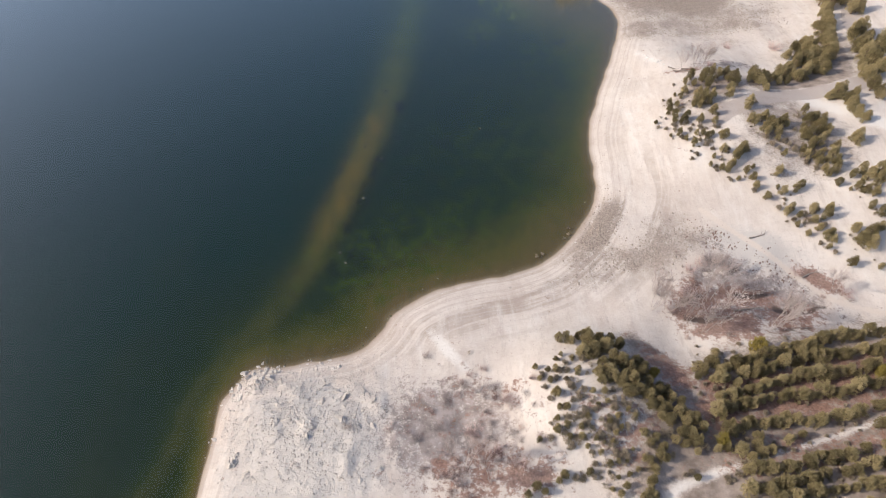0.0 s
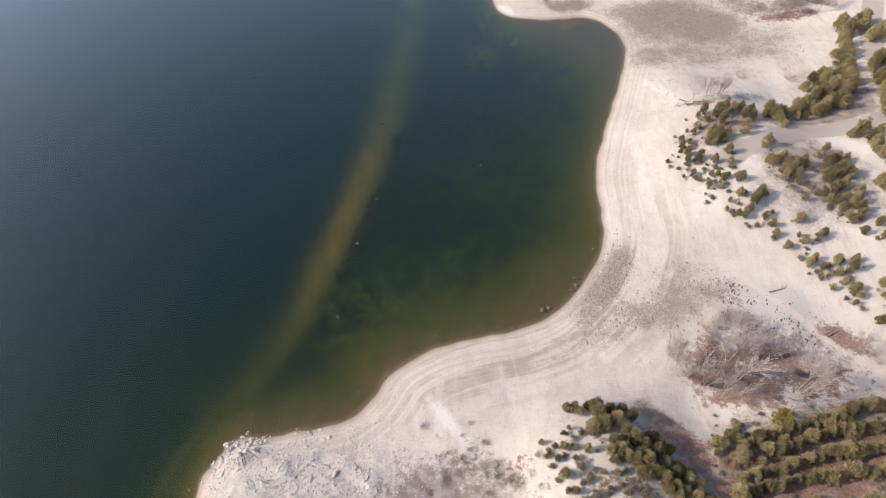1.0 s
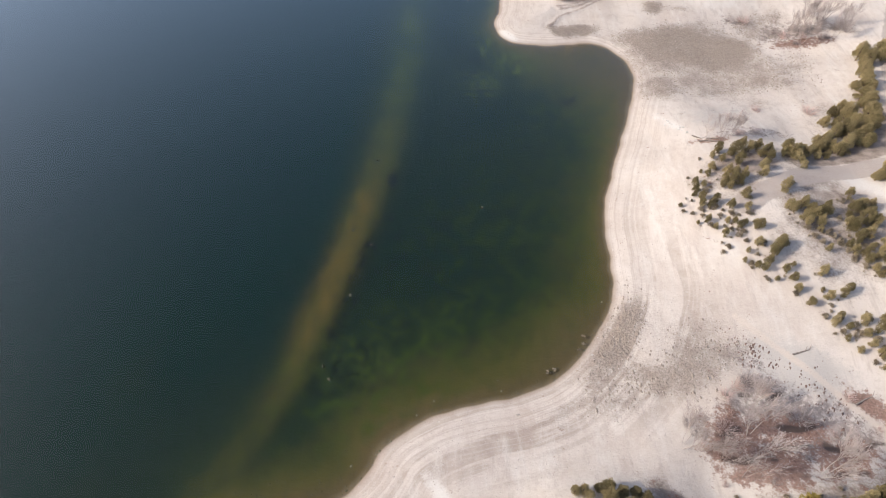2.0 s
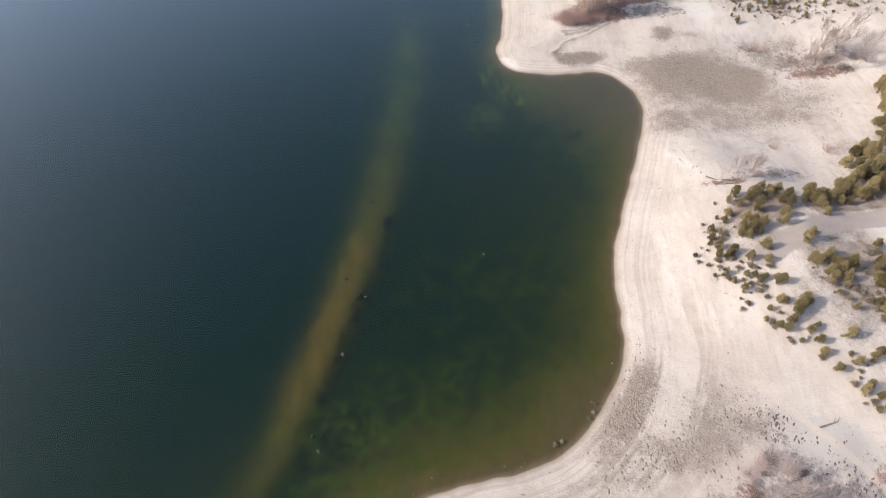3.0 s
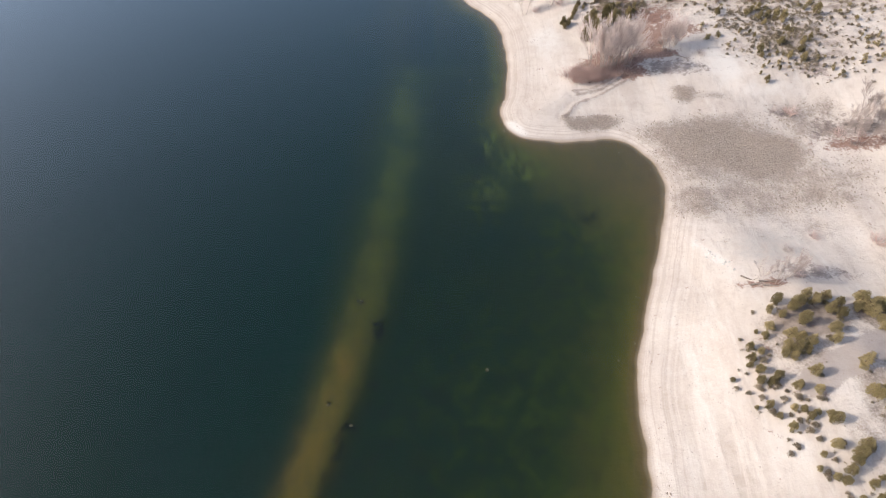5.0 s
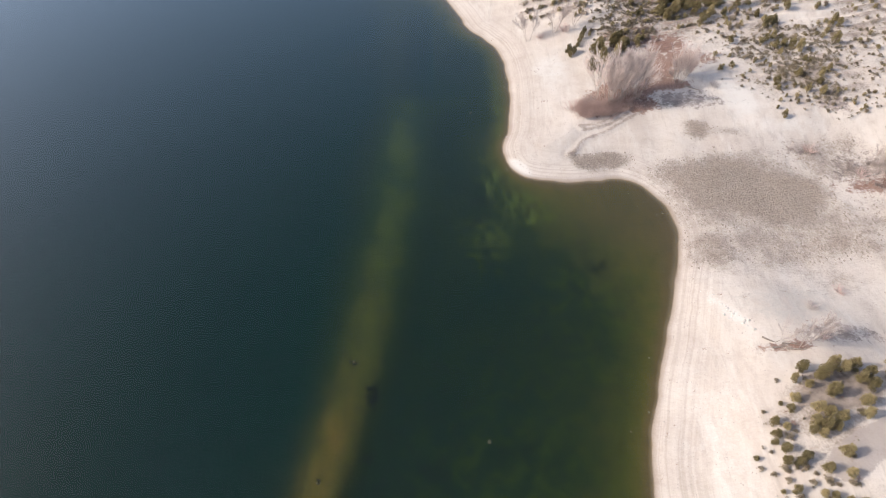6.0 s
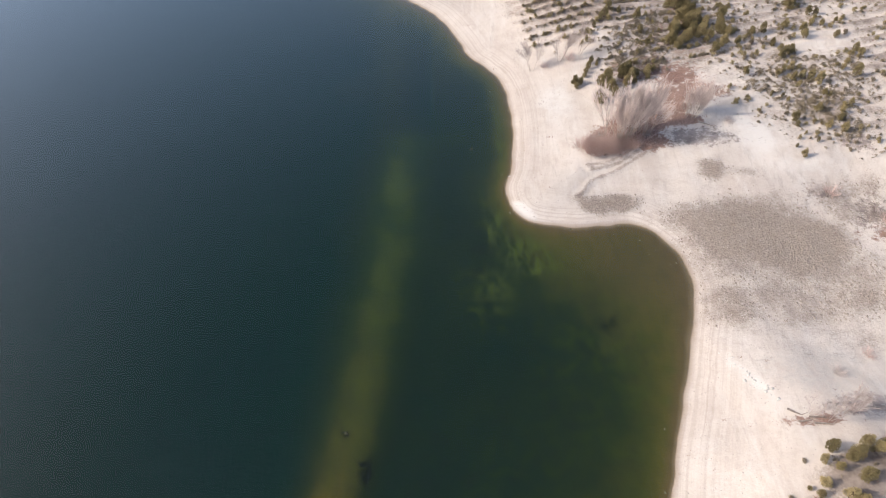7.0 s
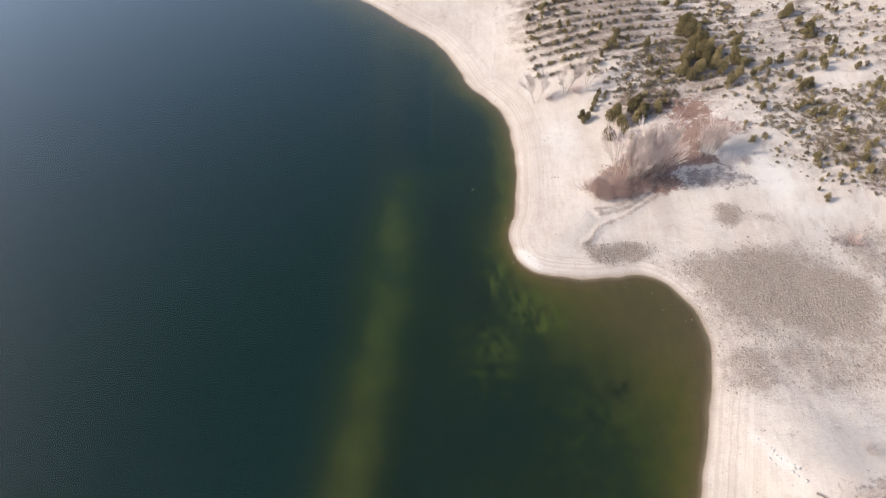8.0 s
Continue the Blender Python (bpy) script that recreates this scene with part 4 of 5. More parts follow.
def grow(spots, where, group, young="young bushy olive-green pine", bush_share=0.5):
    """Pines and bushes of given widths: the widest are grown trees, the narrowest low bushes."""
    for x, y, w in spots:
        size, turn = w * U, rng.uniform(0, 6.3)
        if w >= 1.75:
            plant("pine_tree", rng.choice(TALL_PINES), x, y, size / 3.6, turn, "full-grown olive-green pine " + where, "pine tree", "pines " + group, rng.uniform(0.95, 1.25))
        elif w >= 1.05 or rng.random() > bush_share:
            plant("young_pine", rng.choice(SMALL_PINES), x, y, size / 2.2, turn, young + " " + where, "pine tree", "young pines " + group, rng.uniform(1.05, 1.4))
        else:
            plant("shrub", rng.choice(SCRUBS), x, y, size / 1.4, turn, "low grey-brown shrub " + where, "shrub", "shrubs " + group, rng.uniform(0.9, 1.3))


# the headland's pines, over the bay
for spots in (SPUR_EDGE, SPUR_EDGE_REST, SPUR_FRONT, SPUR_SLOPE, SPUR_BACK):
    grow(spots, "on a pale sandy spur", "of the headland")
grow(BELT + BELT_FAR, "in a dense belt beside a dirt track", "of the belt")
grow(TRACKSIDE, "beside a dirt track", "by the track")
grow(SLOPE_FAR + SLOPE_END, "on a sandy slope with scrub", "of the slope")
grow(FOOT, "at the foot of a sandy slope", "at the slope's foot")
thicket("belt_saplings", "young olive-green pines crowded under taller pines", "saplings",  # a second storey closes the belt
        [(rng.choice(SMALL_PINES), x + rng.gauss(0, 0.5), y + rng.gauss(0, 0.5), w * U / 2.1, rng.uniform(0, 6.3)) for x, y, w in BELT + BELT_FAR + TRACKSIDE])
thicket("spur_scrub", "low grey-brown scrub between pines on pale sand", "scrub",
        [(rng.choice(TUFTS + SCRUBS), x + rng.gauss(0, 0.7), y + rng.gauss(0, 0.7), rng.uniform(0.3, 0.75), rng.uniform(0, 6.3))
         for x, y, w in (SPUR_EDGE + SPUR_EDGE_REST + SPUR_FRONT + SPUR_SLOPE + SPUR_BACK + FOOT + SLOPE_FAR + SLOPE_END + SLOPE_FAR) if w > 0.8])

# the wood on the mound and the terraced plantation behind it
for spots, k in ((MOUND_TOP, 1.12), (MOUND_SPINE, 1), (MOUND_WEST, 0.82), (MOUND_SOUTH, 0.82), (MOUND_FOOT, 0.95)):
    grow([(x, y, k * w) for x, y, w in spots], "on a sandy mound", "on the mound", "bushy olive-green pine", 0.35)
thicket("mound_saplings", "young olive-green pines crowded on a mound", "saplings",
        [(rng.choice(SMALL_PINES), x + rng.gauss(0, 0.55), y + rng.gauss(0, 0.55), w * U / 2.1, rng.uniform(0, 6.3)) for x, y, w in MOUND_TOP[4:] + MOUND_SPINE])
MOUND = [(12.4, 35.0), (14.6, 35.6), (18.0, 34.8), (19.6, 31.4), (22.6, 29.4), (25.0, 26.0), (25.2, 23.6), (21, 20.6), (16.5, 19), (10.7, 20), (9.2, 25.2), (11.7, 27.1), (9.5, 30.7), (11.8, 32.9)]
ring = np.array(MOUND)
thicket("mound_scrub", "low brown scrub scattered over a sandy mound", "scrub",
        [(rng.choice(TUFTS + SCRUBS), x, y, rng.uniform(0.5, 1.1), rng.uniform(0, 6.3)) for x, y in ((rng.gauss(14.5, 3.4), rng.gauss(24.5, 4)) for k in range(230)) if inside(np.array([x]), np.array([y]), ring)[0]])
stand([(25.5, 22.8), (20.8, 30.2), (33.0, 33.5), (44, 29.5)], GOLD_PINE, 0.8, "young_pine", "yellowish young pine among darker pines", "yellow pines")
PLANTATION_EDGE = [(26.8, 25.6, 1.1), (26.2, 26, 0.9), (29.1, 24.9, 1.2), (27.8, 24.4, 1), (29.2, 23.1, 1.4), (29.1, 21.7, 1.4), (28, 21.2, 1.2), (25.8, 23.3, 1.2),
                   (26.1, 22.4, 1.1), (25.3, 22.2, 0.9), (22.4, 20.2, 0.9), (22.7, 19.6, 0.9), (21.8, 20, 0.7), (32, 24.9, 1.2), (32.9, 25.5, 1.1), (33.6, 23.4, 1), (32,
                   22.8, 1.1), (25.4, 19.5, 0.9), (26.5, 19.7, 0.9), (27.1, 27.9, 0.9), (28.5, 26.9, 0.9), (24.3, 22.5, 1), (23.3, 22, 0.9)]
grow(PLANTATION_EDGE, "at the edge of a terraced plantation", "of the plantation edge")
ROW_STARTS = (31.2, 29.4, 27.6, 26.0, 23.6, 21.6, 19.9, 18.4, 16.8, 15.2)
for k, y0 in enumerate(ROW_STARTS):
    x = 26.2 + 0.5 * (k % 3)
    while x < 51.5 - 0.7 * k:
        y = y0 + (0.2 - 0.011 * k) * (x - 26) + 0.3 * math.sin(x * 0.35 + k)
        if rng.random() < 0.93 and line_distance(np.array([x]), np.array([y]), STRIP)[0][0] > 0.5:
            plant("plantation_pine", rng.choice(SMALL_PINES), x, y + rng.gauss(0, 0.16), rng.uniform(0.62, 1.08), rng.uniform(0, 6.3),
                  "young pine in a terraced plantation row", "pine tree", "pines of the plantation", rng.uniform(1.0, 1.4))
        x += rng.uniform(0.75, 1.15)
thicket("undergrowth", "low brown scrub between the plantation rows", "scrub",
        [(rng.choice(SCRUBS), rng.uniform(25, 50), rng.uniform(15, 35), rng.uniform(0.35, 0.7), rng.uniform(0, 6.3)) for k in range(260)])

# leafless trees: the wet hollow, the inlet and the far cove
BARES = [bare_meshes(70 + k, 9.5, 0.62, 3, GREYTWIG, 1.25) for k in range(4)]
POPLARS = [bare_meshes(80 + k, 12.0, 0.40, 5, TWIG, 1.25) for k in range(4)]
for x, y in [(23.6, 39.6), (25.4, 39.4), (29.8, 38.4), (28.8, 36.5), (35.9, 36.4), (31.7, 43.2), (44.9, 41.6), (1.5, 21.4), (4.1, 20.2), (30.4, 40.4), (27.2, 38.0), (0.4, 23.4), (6.2, 22.6),
             (57.3, 107.2), (58.6, 108.8), (61.2, 108.4), (63.6, 109.6), (61.8, 111.2), (64.6, 106.4), (60, 106.6), (65.3, 112), (62.9, 112.8), (66.9, 107.7), (16.5, 142.1), (20.9, 143.3), (24.0, 143.9)]:
    plant("bare_tree", rng.choice(BARES), x, y, rng.uniform(0.6, 0.95), rng.uniform(0, 6.3), "leafless pale grey tree with fine twigs", "tree", "bare trees of the hollows")
for x, y, size in [(39.0, 82.0, 0.85), (37.6, 82.8, 0.5), (40.6, 82.6, 0.6)]:
    plant("bare_tree", rng.choice(BARES), x, y, size, rng.uniform(0, 6.3), "small leafless pale tree above driftwood", "tree", "bare trees of the inlet")
for k in range(18):
    along = (k % 12) / 11
    x, y = (25.6 + 5.2 * along + rng.gauss(0, 0.4), 123.6 + 2.2 * along + rng.gauss(0, 0.7)) if k < 12 else (rng.uniform(37.0, 40.5), rng.uniform(127.8, 130))
    plant("bare_poplar", rng.choice(POPLARS), x, y, rng.uniform(0.68, 0.98) if k < 12 else rng.uniform(0.45, 0.65), rng.uniform(0, 6.3), "tall leafless pale poplar with upright stems", "tree", "poplars of the cove")
BUSHES = [[bush_meshes(90 + k, 2.4, 1.3, REDTWIG)] for k in range(3)]
BROWN = [[bush_meshes(95 + k, 2.6, 1.4, GREYTWIG)] for k in range(3)]
for k, (x, y) in enumerate([(23.8, 124.4), (25, 123.6), (26.4, 124.0), (24.6, 125.6), (27.8, 124.6), (29.4, 125.2), (31, 126.4), (32.4, 127.6), (35, 129.6), (37.4, 130.0), (30.6, 45.6), (33.4, 45.0), (31.8, 46.2), (29.2, 44.6),
                            (28.2, 41.2), (36.4, 42.2), (41.6, 44.2), (46.5, 41), (3.6, 29.5), (6.4, 28.2), (5, 23.2), (0.6, 20.6), (7.2, 21.8), (2.6, 25.4), (50.6, 114.2), (53, 114), (60.6, 108), (63.2, 107.2), (57.8, 108.6),
                            (41.8, 82.8), (42.8, 87.5), (18.4, 142.6), (22.4, 143.4), (42.6, 126.8), (47, 89.8), (54, 88.4)]):
    plant("bush", rng.choice(BUSHES if k % 3 else BROWN), x, y, rng.uniform(0.7, 1.25), rng.uniform(0, 6.3), "leafless reddish-brown bush of thin twigs", "bush", "bare bushes")

thicket("brushwood", "tangle of reddish leafless brush", "brush",
        [(rng.choice(BUSHES), rng.gauss(25.2, 1.9), rng.gauss(123.2, 0.7), rng.uniform(0.9, 1.5), rng.uniform(0, 6.3)) for k in range(34)]
        + [(rng.choice(BUSHES), x, y + rng.gauss(0, 0.8), rng.uniform(0.6, 1.0), rng.uniform(0, 6.3)) for x, y in ((27 + 0.3 * k, 123.6 + 0.12 * k) for k in range(0, 18, 2))]
        + [(rng.choice(BUSHES + BROWN), rng.gauss(33, 5.5), rng.gauss(40, 3.0), rng.uniform(0.3, 0.7), rng.uniform(0, 6.3)) for k in range(16)]
        + [(rng.choice(BUSHES + BROWN), rng.gauss(3.0, 4.5), rng.gauss(25, 4), rng.uniform(0.25, 0.6), rng.uniform(0, 6.3)) for k in range(64)]
        + [(rng.choice(BROWN), rng.gauss(62, 3), rng.gauss(109, 2), rng.uniform(0.6, 1.2), rng.uniform(0, 6.3)) for k in range(15)])

stand([(2.9, 34.0), (16.4, 53.0), (15.9, 52.2), (15.2, 51.4), (12.2, 48.6), (11.5, 48.2)], TUFTS, 0.8, "shrub", "dead brown scrub at the water's edge", "shrubs of the shore", 0.2, "shrub")

# the far hill: pines in a gully and on the slopes, scrub on terraces
HILL_TERRACE = [(19.2, 162.8, 1.9), (17, 162, 1.3), (23, 158, 1.3), (21.6, 158.1, 1.3), (27.7, 156, 1.5), (29, 151.8, 2), (29.9, 153.3, 1.6), (28.2, 151.2, 1.1), (27,
                149.5, 1.1), (26.2, 147.8, 1.1), (25.4, 146.7, 1), (31.4, 152.3, 1.3), (34.1, 150.8, 1.8), (33.9, 147.3, 1.4), (34.5, 144.1, 1.4), (35.3, 145.6, 1),
                (39.8, 162.1, 1.5), (41.5, 161.7, 1.7), (25.5, 141.5, 1.2), (24.9, 140.4, 1.3), (26.3, 141, 0.8), (30.8, 139.3, 1.5), (29.4, 138.3, 1.3), (33.3, 137.9,
                1.5), (34.3, 138.5, 1.2), (31.7, 137.6, 1.3)]
GULLY = [(41.5, 156.2, 2.4), (40.2, 154.7, 2.4), (41.2, 153.3, 2.2), (39, 145.9, 2.1), (37.8, 144.2, 1.9), (39.5, 147.8, 1.9), (39.3, 143.4, 2.2), (41.6, 148.2, 2.3),
         (43.1, 148.8, 2.3), (42, 146.1, 2.4), (43, 145.4, 2.4), (40.8, 144.5, 2.2), (42.5, 153.3, 2.2), (46.4, 147.1, 2.3), (47.7, 149.9, 2), (47.3, 145.4, 1.9), (46,
         143, 1.9), (48.7, 143.9, 1.2), (57.9, 157.5, 2.1), (57.2, 157.4, 1.3), (59.1, 152.3, 2.4), (60.1, 153.5, 1.8), (41.5, 150.3, 2.2), (44.2, 147.5, 1.9), (42.9,
         151.1, 2)]
HILL_MIDDLE = [(51, 145.2, 1.6), (52.9, 145.8, 1.6), (56.2, 146, 1.6), (55.6, 145, 1.2), (58.7, 144.9, 1.7), (58.7, 143.8, 1.5), (60.6, 146.5, 1.2), (61.4, 147.7, 1.2),
               (62.1, 146.3, 1.2), (53.6, 142.8, 1.4), (56.4, 143.7, 1), (54.5, 139.9, 1.8), (55.6, 140.5, 1.7), (53.8, 139.6, 1.3), (50.4, 143.1, 1.2), (51.8, 143.4,
               0.9), (61.2, 149.6, 1.6), (62.6, 149.7, 1.2), (65, 144, 1.2), (63.5, 143.5, 1.4), (64.5, 146.9, 0.9), (64.6, 139.4, 1.7), (64.9, 138.2, 1.6), (59.6, 138.4,
               1), (61.4, 137, 1), (64.9, 158.9, 1.3), (65.8, 157.7, 0.9), (47.5, 136, 1.3), (52.2, 135.8, 1.3), (53.1, 136.3, 1.1), (54.3, 136.6, 1.3)]
COVE_SIDE = [(22.5, 137.4, 1.3), (23.3, 137.1, 1.1), (24.4, 139.5, 1), (27.1, 136.7, 2), (27.6, 135.1, 1.8), (25.4, 133.2, 1.6), (26.1, 132.6, 1.4), (29.6, 137.4, 2),
             (30.7, 136.8, 1.8), (29.7, 135.5, 1.5), (27.8, 133.5, 1.4), (33.2, 136.9, 1.1)]
HILL_FOOT = [(48.3, 134.6, 0.8), (54, 134.4, 1.4), (55.3, 134.8, 1.4), (56.6, 134.5, 1.6), (57.2, 133.2, 1.8), (54.3, 132.9, 1.1), (55.3, 129.4, 1.2), (55.2, 127.6, 1.7),
             (56.1, 127.7, 1.2), (51.6, 126.2, 1.7), (51.6, 125.1, 1), (55.5, 124.3, 1.3), (57.5, 125.6, 1.2), (58.3, 127, 1.2), (57.3, 123.5, 1.6), (57.3, 130.9, 1.1),
             (50.9, 119.8, 1.2), (51.9, 130.1, 0.8), (51.5, 131.1, 0.8), (50.2, 131.8, 0.8), (59.9, 128.3, 1.2), (62.8, 134.1, 1.8), (52.2, 123.4, 0.6), (52.6, 122.6,
             0.6), (53.4, 122, 0.7), (55.3, 123.2, 0.6), (50.4, 121.3, 0.6), (55, 125.2, 0.6)]
for spots in (HILL_TERRACE, GULLY, HILL_MIDDLE, HILL_FOOT):
    grow([(x, y, 0.85 * w) for x, y, w in spots], "on a dry terraced hillside", "of the far hill", bush_share=0.3)
grow(COVE_SIDE, "above a bare poplar thicket", "of the cove")
thicket("gully_saplings", "young olive-green pines crowded in a gully", "saplings",
        [(rng.choice(SMALL_PINES), x + rng.gauss(0, 0.8), y + rng.gauss(0, 0.8), w * U / 2.4, rng.uniform(0, 6.3)) for x, y, w in GULLY + COVE_SIDE])


def on_terrace(x, y, stray):
    return round((y - 0.12 * x) / 2.2) * 2.2 + 0.12 * x + rng.gauss(0, stray)


near, far_off = [], []
while len(near) + len(far_off) < 5000:
    if rng.random() < 0.6:
        x, y = rng.uniform(44, 90), rng.uniform(118.5, 178)
        if y < 118.5 + 0.55 * max(0, 60 - x) or rng.random() < 0.35:
            continue
        y = on_terrace(x, y, 0.6)
    else:
        x, y = rng.uniform(15, 50), rng.uniform(140, 182)
        if x < 15.4 + 0.12 * abs(y - 152) or (x < 26 and y < 146):
            continue
        y = on_terrace(x, y, 0.16)
    if abs(x - 61.3) < 4 and abs(y - 143) < 2:
        continue
    spot = (rng.choice(TUFTS if rng.random() < 0.68 else SCRUBS if rng.random() < 0.6 else FAR_PINES), x, y, rng.uniform(0.4, 0.85), rng.uniform(0, 6.3))
    (near if y < 137 and x < 66 else far_off).append(spot)
for spot in near[:130]:
    plant("shrub", *spot, "round olive-brown bush on a terraced slope", "shrub", "shrubs of the far hill")
thicket("scrub", "rows of small brown shrubs on a terraced hillside", "scrub", near[130:] + far_off)

# grey tufts, thick on two flanks of the hill
FLANKS = (np.array([(27.2, 138.9), (36.7, 137.8), (39.9, 154.2), (29.0, 147.9)]), np.array([(46.8, 134.0), (58.4, 120.2), (65.5, 138.5), (53.0, 140.0)]))
flank = []
while len(flank) < 850:
    x, y = rng.uniform(24, 74), rng.uniform(117, 172)
    if any(inside(np.array([x]), np.array([y]), k)[0] for k in FLANKS):
        flank.append((rng.choice(TUFTS), x, y, rng.uniform(0.5, 1.15), rng.uniform(0, 6.3)))
thicket("hill_tufts", "grey-brown tufts of dry scrub on a hillside", "scrub", flank)

# stones: the rubble point, the shore and the shallows
STONES = [lump_mesh(200 + k) for k in range(9)]
WHITES = [stone_mesh(240 + k, WHITEROCK) for k in range(4)]
WETS = [stone_mesh(220 + k, WETROCK) for k in range(4)]


def lay(x, y, size, meshes, label, group, sink=0.05):
    ob = tagged(new("stone", rng.choice(meshes)), label, "stone", group)
    ob.matrix_basis = Matrix.LocRotScale((x * U, y * U, at(x, y) + 0.18 * size - sink), Euler((rng.uniform(-.2, .2), rng.uniform(-.2, .2), rng.uniform(0, 6.3))),
                                         (size, size * rng.uniform(0.7, 1.2), size * rng.uniform(0.6, 1.1)))


GRITS = [[clod_mesh(320 + k, ROCK)] for k in range(6)]
laid, grit = 0, []
while laid < 110 or len(grit) < 1500:
    x, y = (rng.gauss(-13, 5), rng.gauss(26.5, 4.5)) if rng.random() < 0.85 else (rng.gauss(-20.5, 1.4), rng.gauss(32.3, 0.9))
    lump = 0.5 + 0.5 * math.sin(x * 1.1 + 2 * math.sin(y * 0.7)) * math.sin(y * 0.9 + x * 0.3)
    if off_shore(x, y) > -0.3 and x < -4 and rng.random() < 0.2 + 0.8 * lump:
        if laid < 110 and rng.random() < 0.4:
            lay(x, y, rng.choice((0.3, 0.4, 0.55, 0.7, 0.95)) * rng.uniform(0.8, 1.2), STONES, "pale limestone lump on bare rubble ground", "stones of the rubble point", 0.2)
            laid += 1
        else:
            grit.append((rng.choice(GRITS), x, y, rng.uniform(0.07, 0.3), rng.uniform(-0.5, 0.5)))
for x, y in [(-13, 30.9), (-15.7, 30.2), (-10.1, 29.9), (-16.3, 27), (-15.4, 26), (-13.8, 25.8), (-12.8, 29), (-8.6, 27.9), (-7.6, 26.3), (-16.6, 23.1), (-14.5, 22.4), (-7.4, 22.2), (-8.1, 20.7), (-10.3, 21.1), (-7.1, 20.7), (-18.2, 21.2), (-15, 21.7), (-13.5, 29.9), (-11.3, 29.9), (-17.9, 27.7), (-19.2, 29.8), (-7.7, 23.3), (-9.5, 26.4), (-20.2, 27.3)]:
    for k in range(2):
        lay(x + rng.gauss(0, 0.3), y + rng.gauss(0, 0.4), rng.uniform(0.45, 0.95), STONES, "pale limestone boulder on bare rubble ground", "boulders of the rubble point", 0.22)
for x, y in [(-20.6, 34), (-20.2, 34.4), (-19.5, 33.7), (-19, 33.4), (-20.9, 33), (-21.3, 32.6), (-22, 31.5), (-22.6, 30.5), (-19.6, 33.1), (-20.2, 33.4), (-12.2, 33.3), (-11.6, 33.6)]:
    lay(x, y, rng.uniform(0.4, 0.8), STONES, "pale limestone boulder at the point's tip", "boulders of the rubble point", 0.1)
thicket("rubble", "pale limestone grit and broken lumps", "rubble", grit)
for k in range(90):
    i = rng.randrange(len(SHORE) // 8, len(SHORE) * 4 // 5)
    x, y = SHORE[i] + np.array([rng.gauss(0, 1.4), rng.gauss(0, 1.4)])
    if 18 < y < 170:
        lay(x, y, rng.uniform(0.15, 0.4), STONES if off_shore(x, y) > 0 else WETS, "small stone at the water's edge", "stones of the shore")
shoal = []
for k in range(140):
    x, y = (rng.uniform(-22, -6), rng.uniform(34.5, 41)) if k < 85 else (rng.gauss(-17.5, 1.8), rng.gauss(35.2, 0.8))
    if off_shore(x, y) < -0.1 and off_shore(x, y) > -1.5 - rng.random() * 3:
        shoal.append(([rng.choice(WETS)], x, y, rng.uniform(0.12, 0.34), rng.uniform(0, 6.3)))
thicket("shoal_stones", "algae-covered stones in shallow water", "stones", shoal)
for x, y, s in [(5.9, 73.7, 0.7), (-10.7, 59.7, 0.6), (-8.5, 82.9, 0.5), (-11.1, 69.7, 0.5), (-8.6, 67.5, 0.5), (-13, 50.2, 0.6), (-12.2, 48.6, 0.5), (6.2, 125.8, 0.6)]:
    lay(x, y, s, WETS, "algae-covered stone on the lake bed", "stones on the bed")
for k in range(30):
    t = rng.random()
    x, y = 31.9 + 3.8 * t + rng.gauss(0, 0.45), 90.5 - 6.5 * t + rng.gauss(0, 0.5)
    lay(x, y, rng.uniform(0.15, 0.55), WHITES, "white broken rock on the beach edge", "white rubble")


def log(x, y, length, turn, thick=0.14):
    v, f = [], []
    r = random.Random(int(x * 100))
    p = Vector((-length / 2, 0, 0))
    for k in range(4):
        n = p + Vector((length / 4, r.gauss(0, 0.06), r.gauss(0, 0.02)))
        tube(v, f, p, n, thick * (1 - 0.15 * k), thick * (1 - 0.15 * (k + 1)), 7)
        if k > 1:
            tube(v, f, n, n + Vector((0.5, r.choice((-0.5, 0.5)), 0.35)), thick * 0.4, 0.02, 5)
        p = n
    root = tagged(new("log", mesh_of("log", v, f, DEADWOOD)), "bleached fallen trunk lying on the ground", "log", "driftwood")
    root.matrix_basis = Matrix.LocRotScale((x * U, y * U, at(x, y) + thick * 0.8), Euler((0, 0, radians(turn))), None)


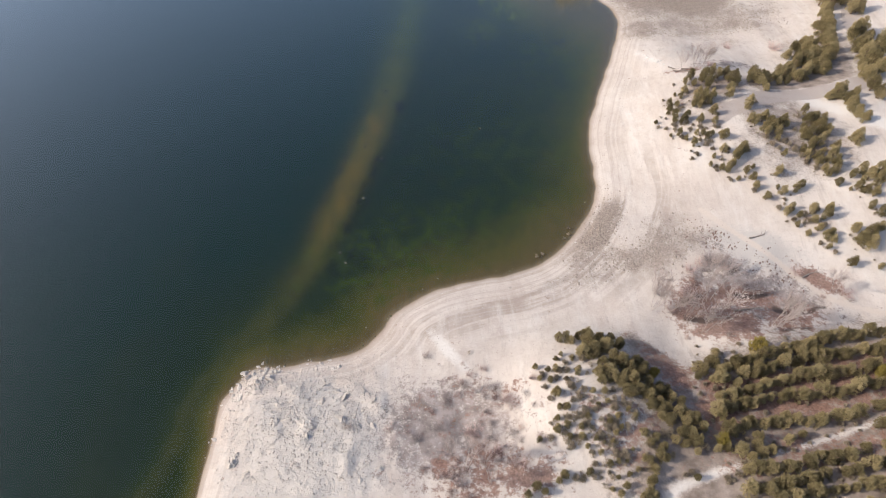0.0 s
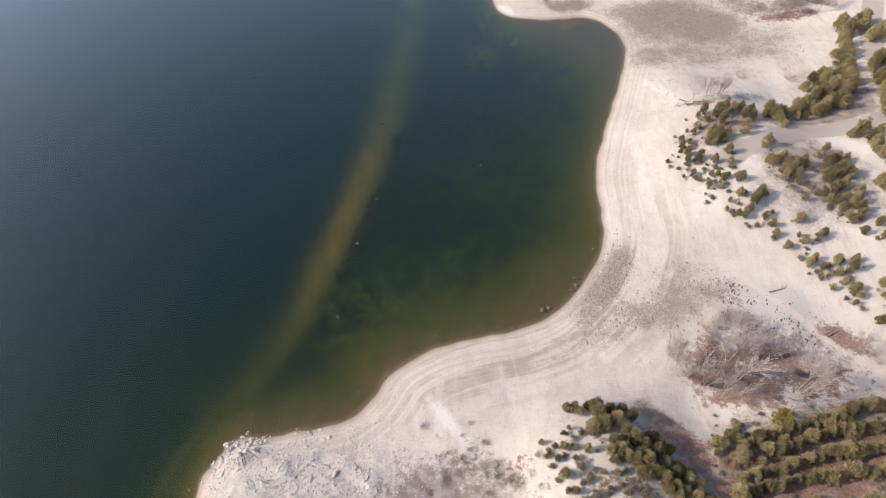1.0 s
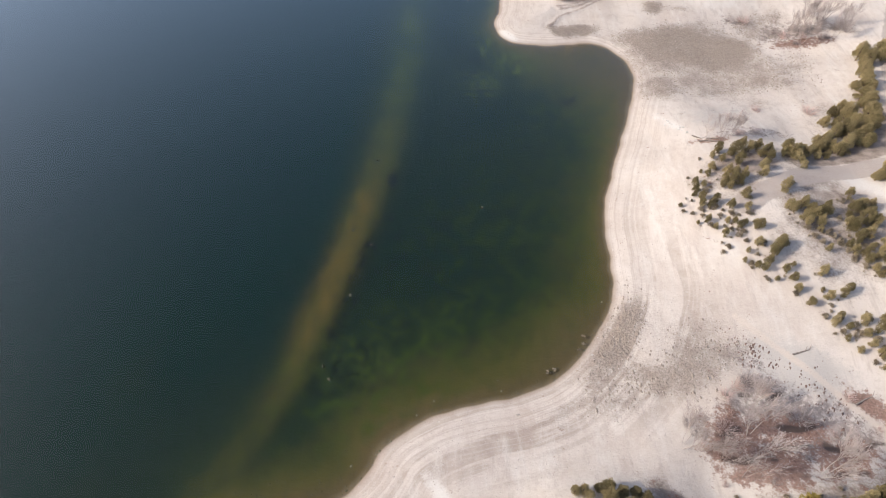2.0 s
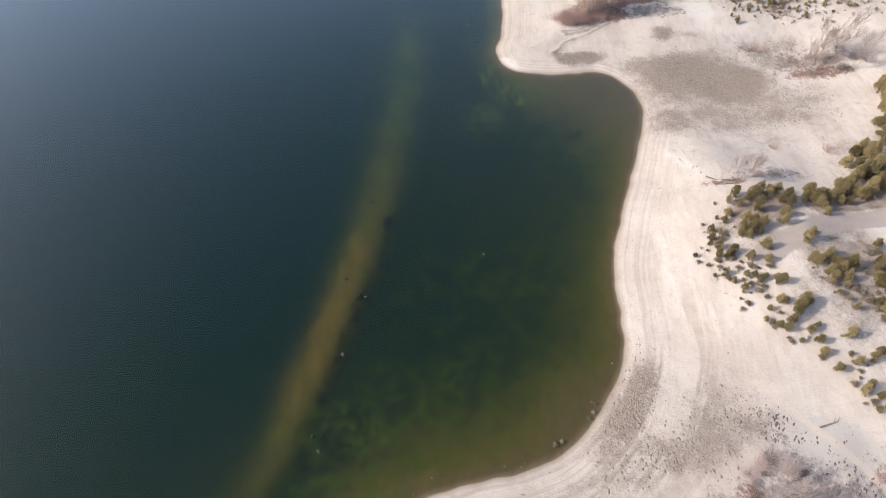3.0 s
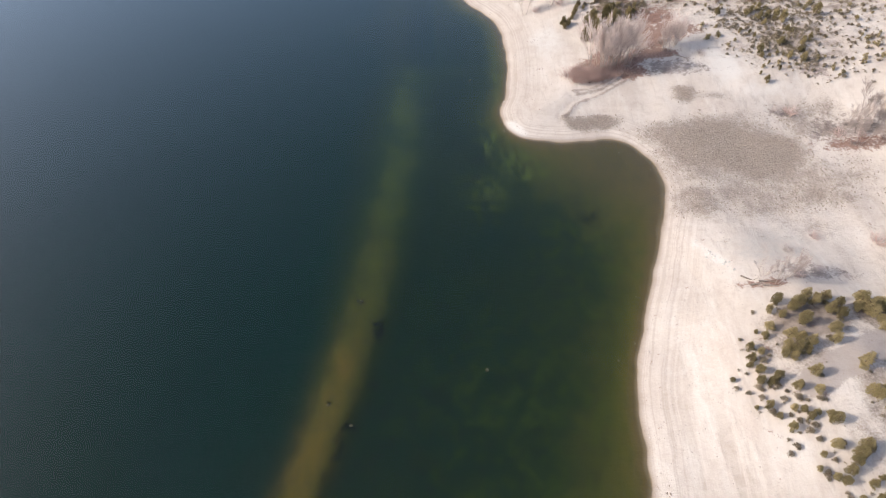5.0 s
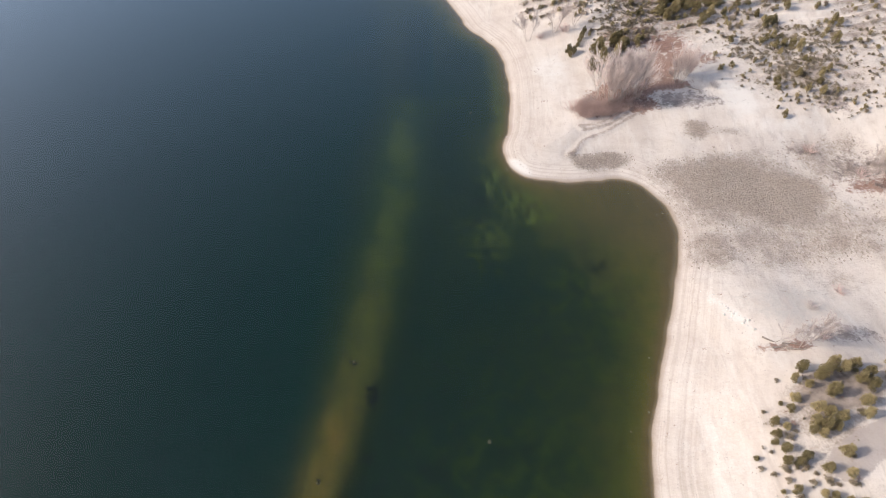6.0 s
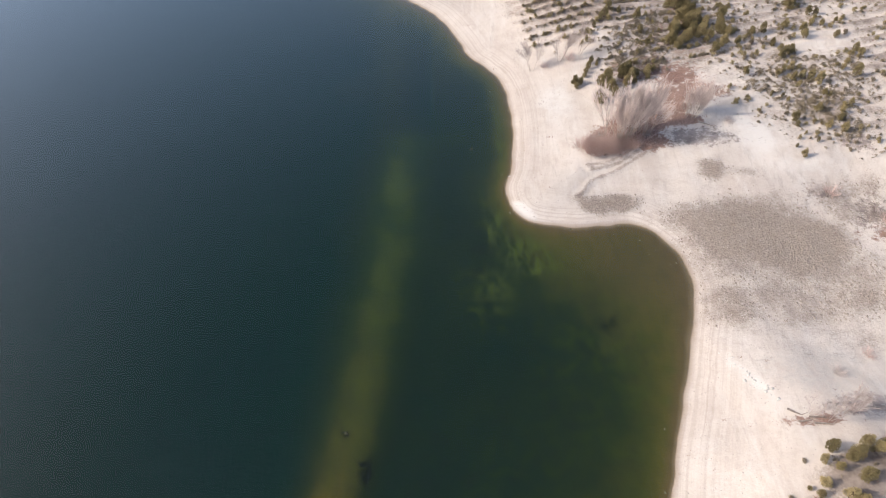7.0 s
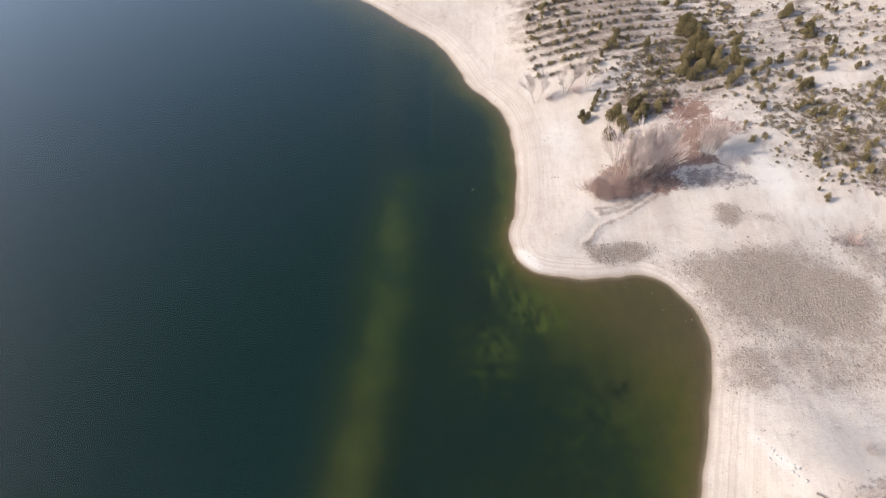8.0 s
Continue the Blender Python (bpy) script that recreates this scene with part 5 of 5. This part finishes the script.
for x, y, length, turn in [(38.6, 81.5, 3.0, -8), (37.0, 82.0, 2.2, 6), (36.4, 82.9, 2.4, -30), (38.0, 82.4, 1.8, 3), (38.4, 49.2, 2.6, 15), (43.3, 43.9, 3, 20), (31.2, 38.4, 4, 3), (34.5, 39.2, 4.5, 4), (60.5, 109.6, 3, 60), (39.5, 126.6, 3, -30)]:
    log(x, y, length, turn)


# dried lake mud: clods by the thousand
CLODS = [[clod_mesh(300 + k, CLOD, 1.7)] for k in range(6)]
dice = np.random.RandomState(8)
many = np.vstack([np.stack([dice.uniform(x0, x1, n), dice.uniform(y0, y1, n)], -1)
                  for x0, x1, y0, y1, n in ((28, 60, 94, 124, 24000), (14, 33, 43, 61, 9000), (20, 33, 110, 117, 3000))])
_, many_d, _ = height(many[:, 0], many[:, 1])
kept = many[(many_d > 0.4) & (dice.uniform(0, 1, len(many)) < mud_of(many[:, 0], many[:, 1], many_d) ** 2.2)][:11000]
crumbs = [(rng.choice(CLODS), float(x), float(y), rng.choice((0.1, 0.13, 0.17, 0.22, 0.28)) * rng.uniform(0.8, 1.2), rng.uniform(-0.35, 0.5)) for x, y in kept]
thicket("mud_clods", "cracked and crumbled dry lake mud", "mud", crumbs)
PEBBLES = [[clod_mesh(310 + k, ROCK)] for k in range(4)]
loose = []
while len(loose) < 1600:
    x, y = rng.uniform(-12, 56), rng.uniform(22, 150)
    if 0.3 < off_shore(x, y) < 12:
        loose.append((rng.choice(PEBBLES), x, y, rng.uniform(0.08, 0.24), rng.uniform(0, 6.3)))
thicket("pebbles", "loose pale pebbles on the beach", "pebbles", loose)

# flakes of dark bark and leaf mould strewn along the trail
FLAKES = [[clod_mesh(330 + k, MOULD, 2.2, 0.25)] for k in range(5)]
strewn = []
for ax, ay, bx, by, wide, count in ((32.6, 51.3, 34.8, 47.6, 1.0, 110), (37.9, 46.9, 41.5, 39.8, 1.3, 130)):
    for k in range(count):
        t = rng.random()
        strewn.append((rng.choice(FLAKES), ax + (bx - ax) * t + rng.gauss(0, wide), ay + (by - ay) * t + rng.gauss(0, wide), rng.choice((0.08, 0.12, 0.18, 0.28)), rng.uniform(-0.9, -0.2)))
thicket("leaf_mould", "dark reddish-brown flakes of leaf mould on pale ground", "litter", strewn)
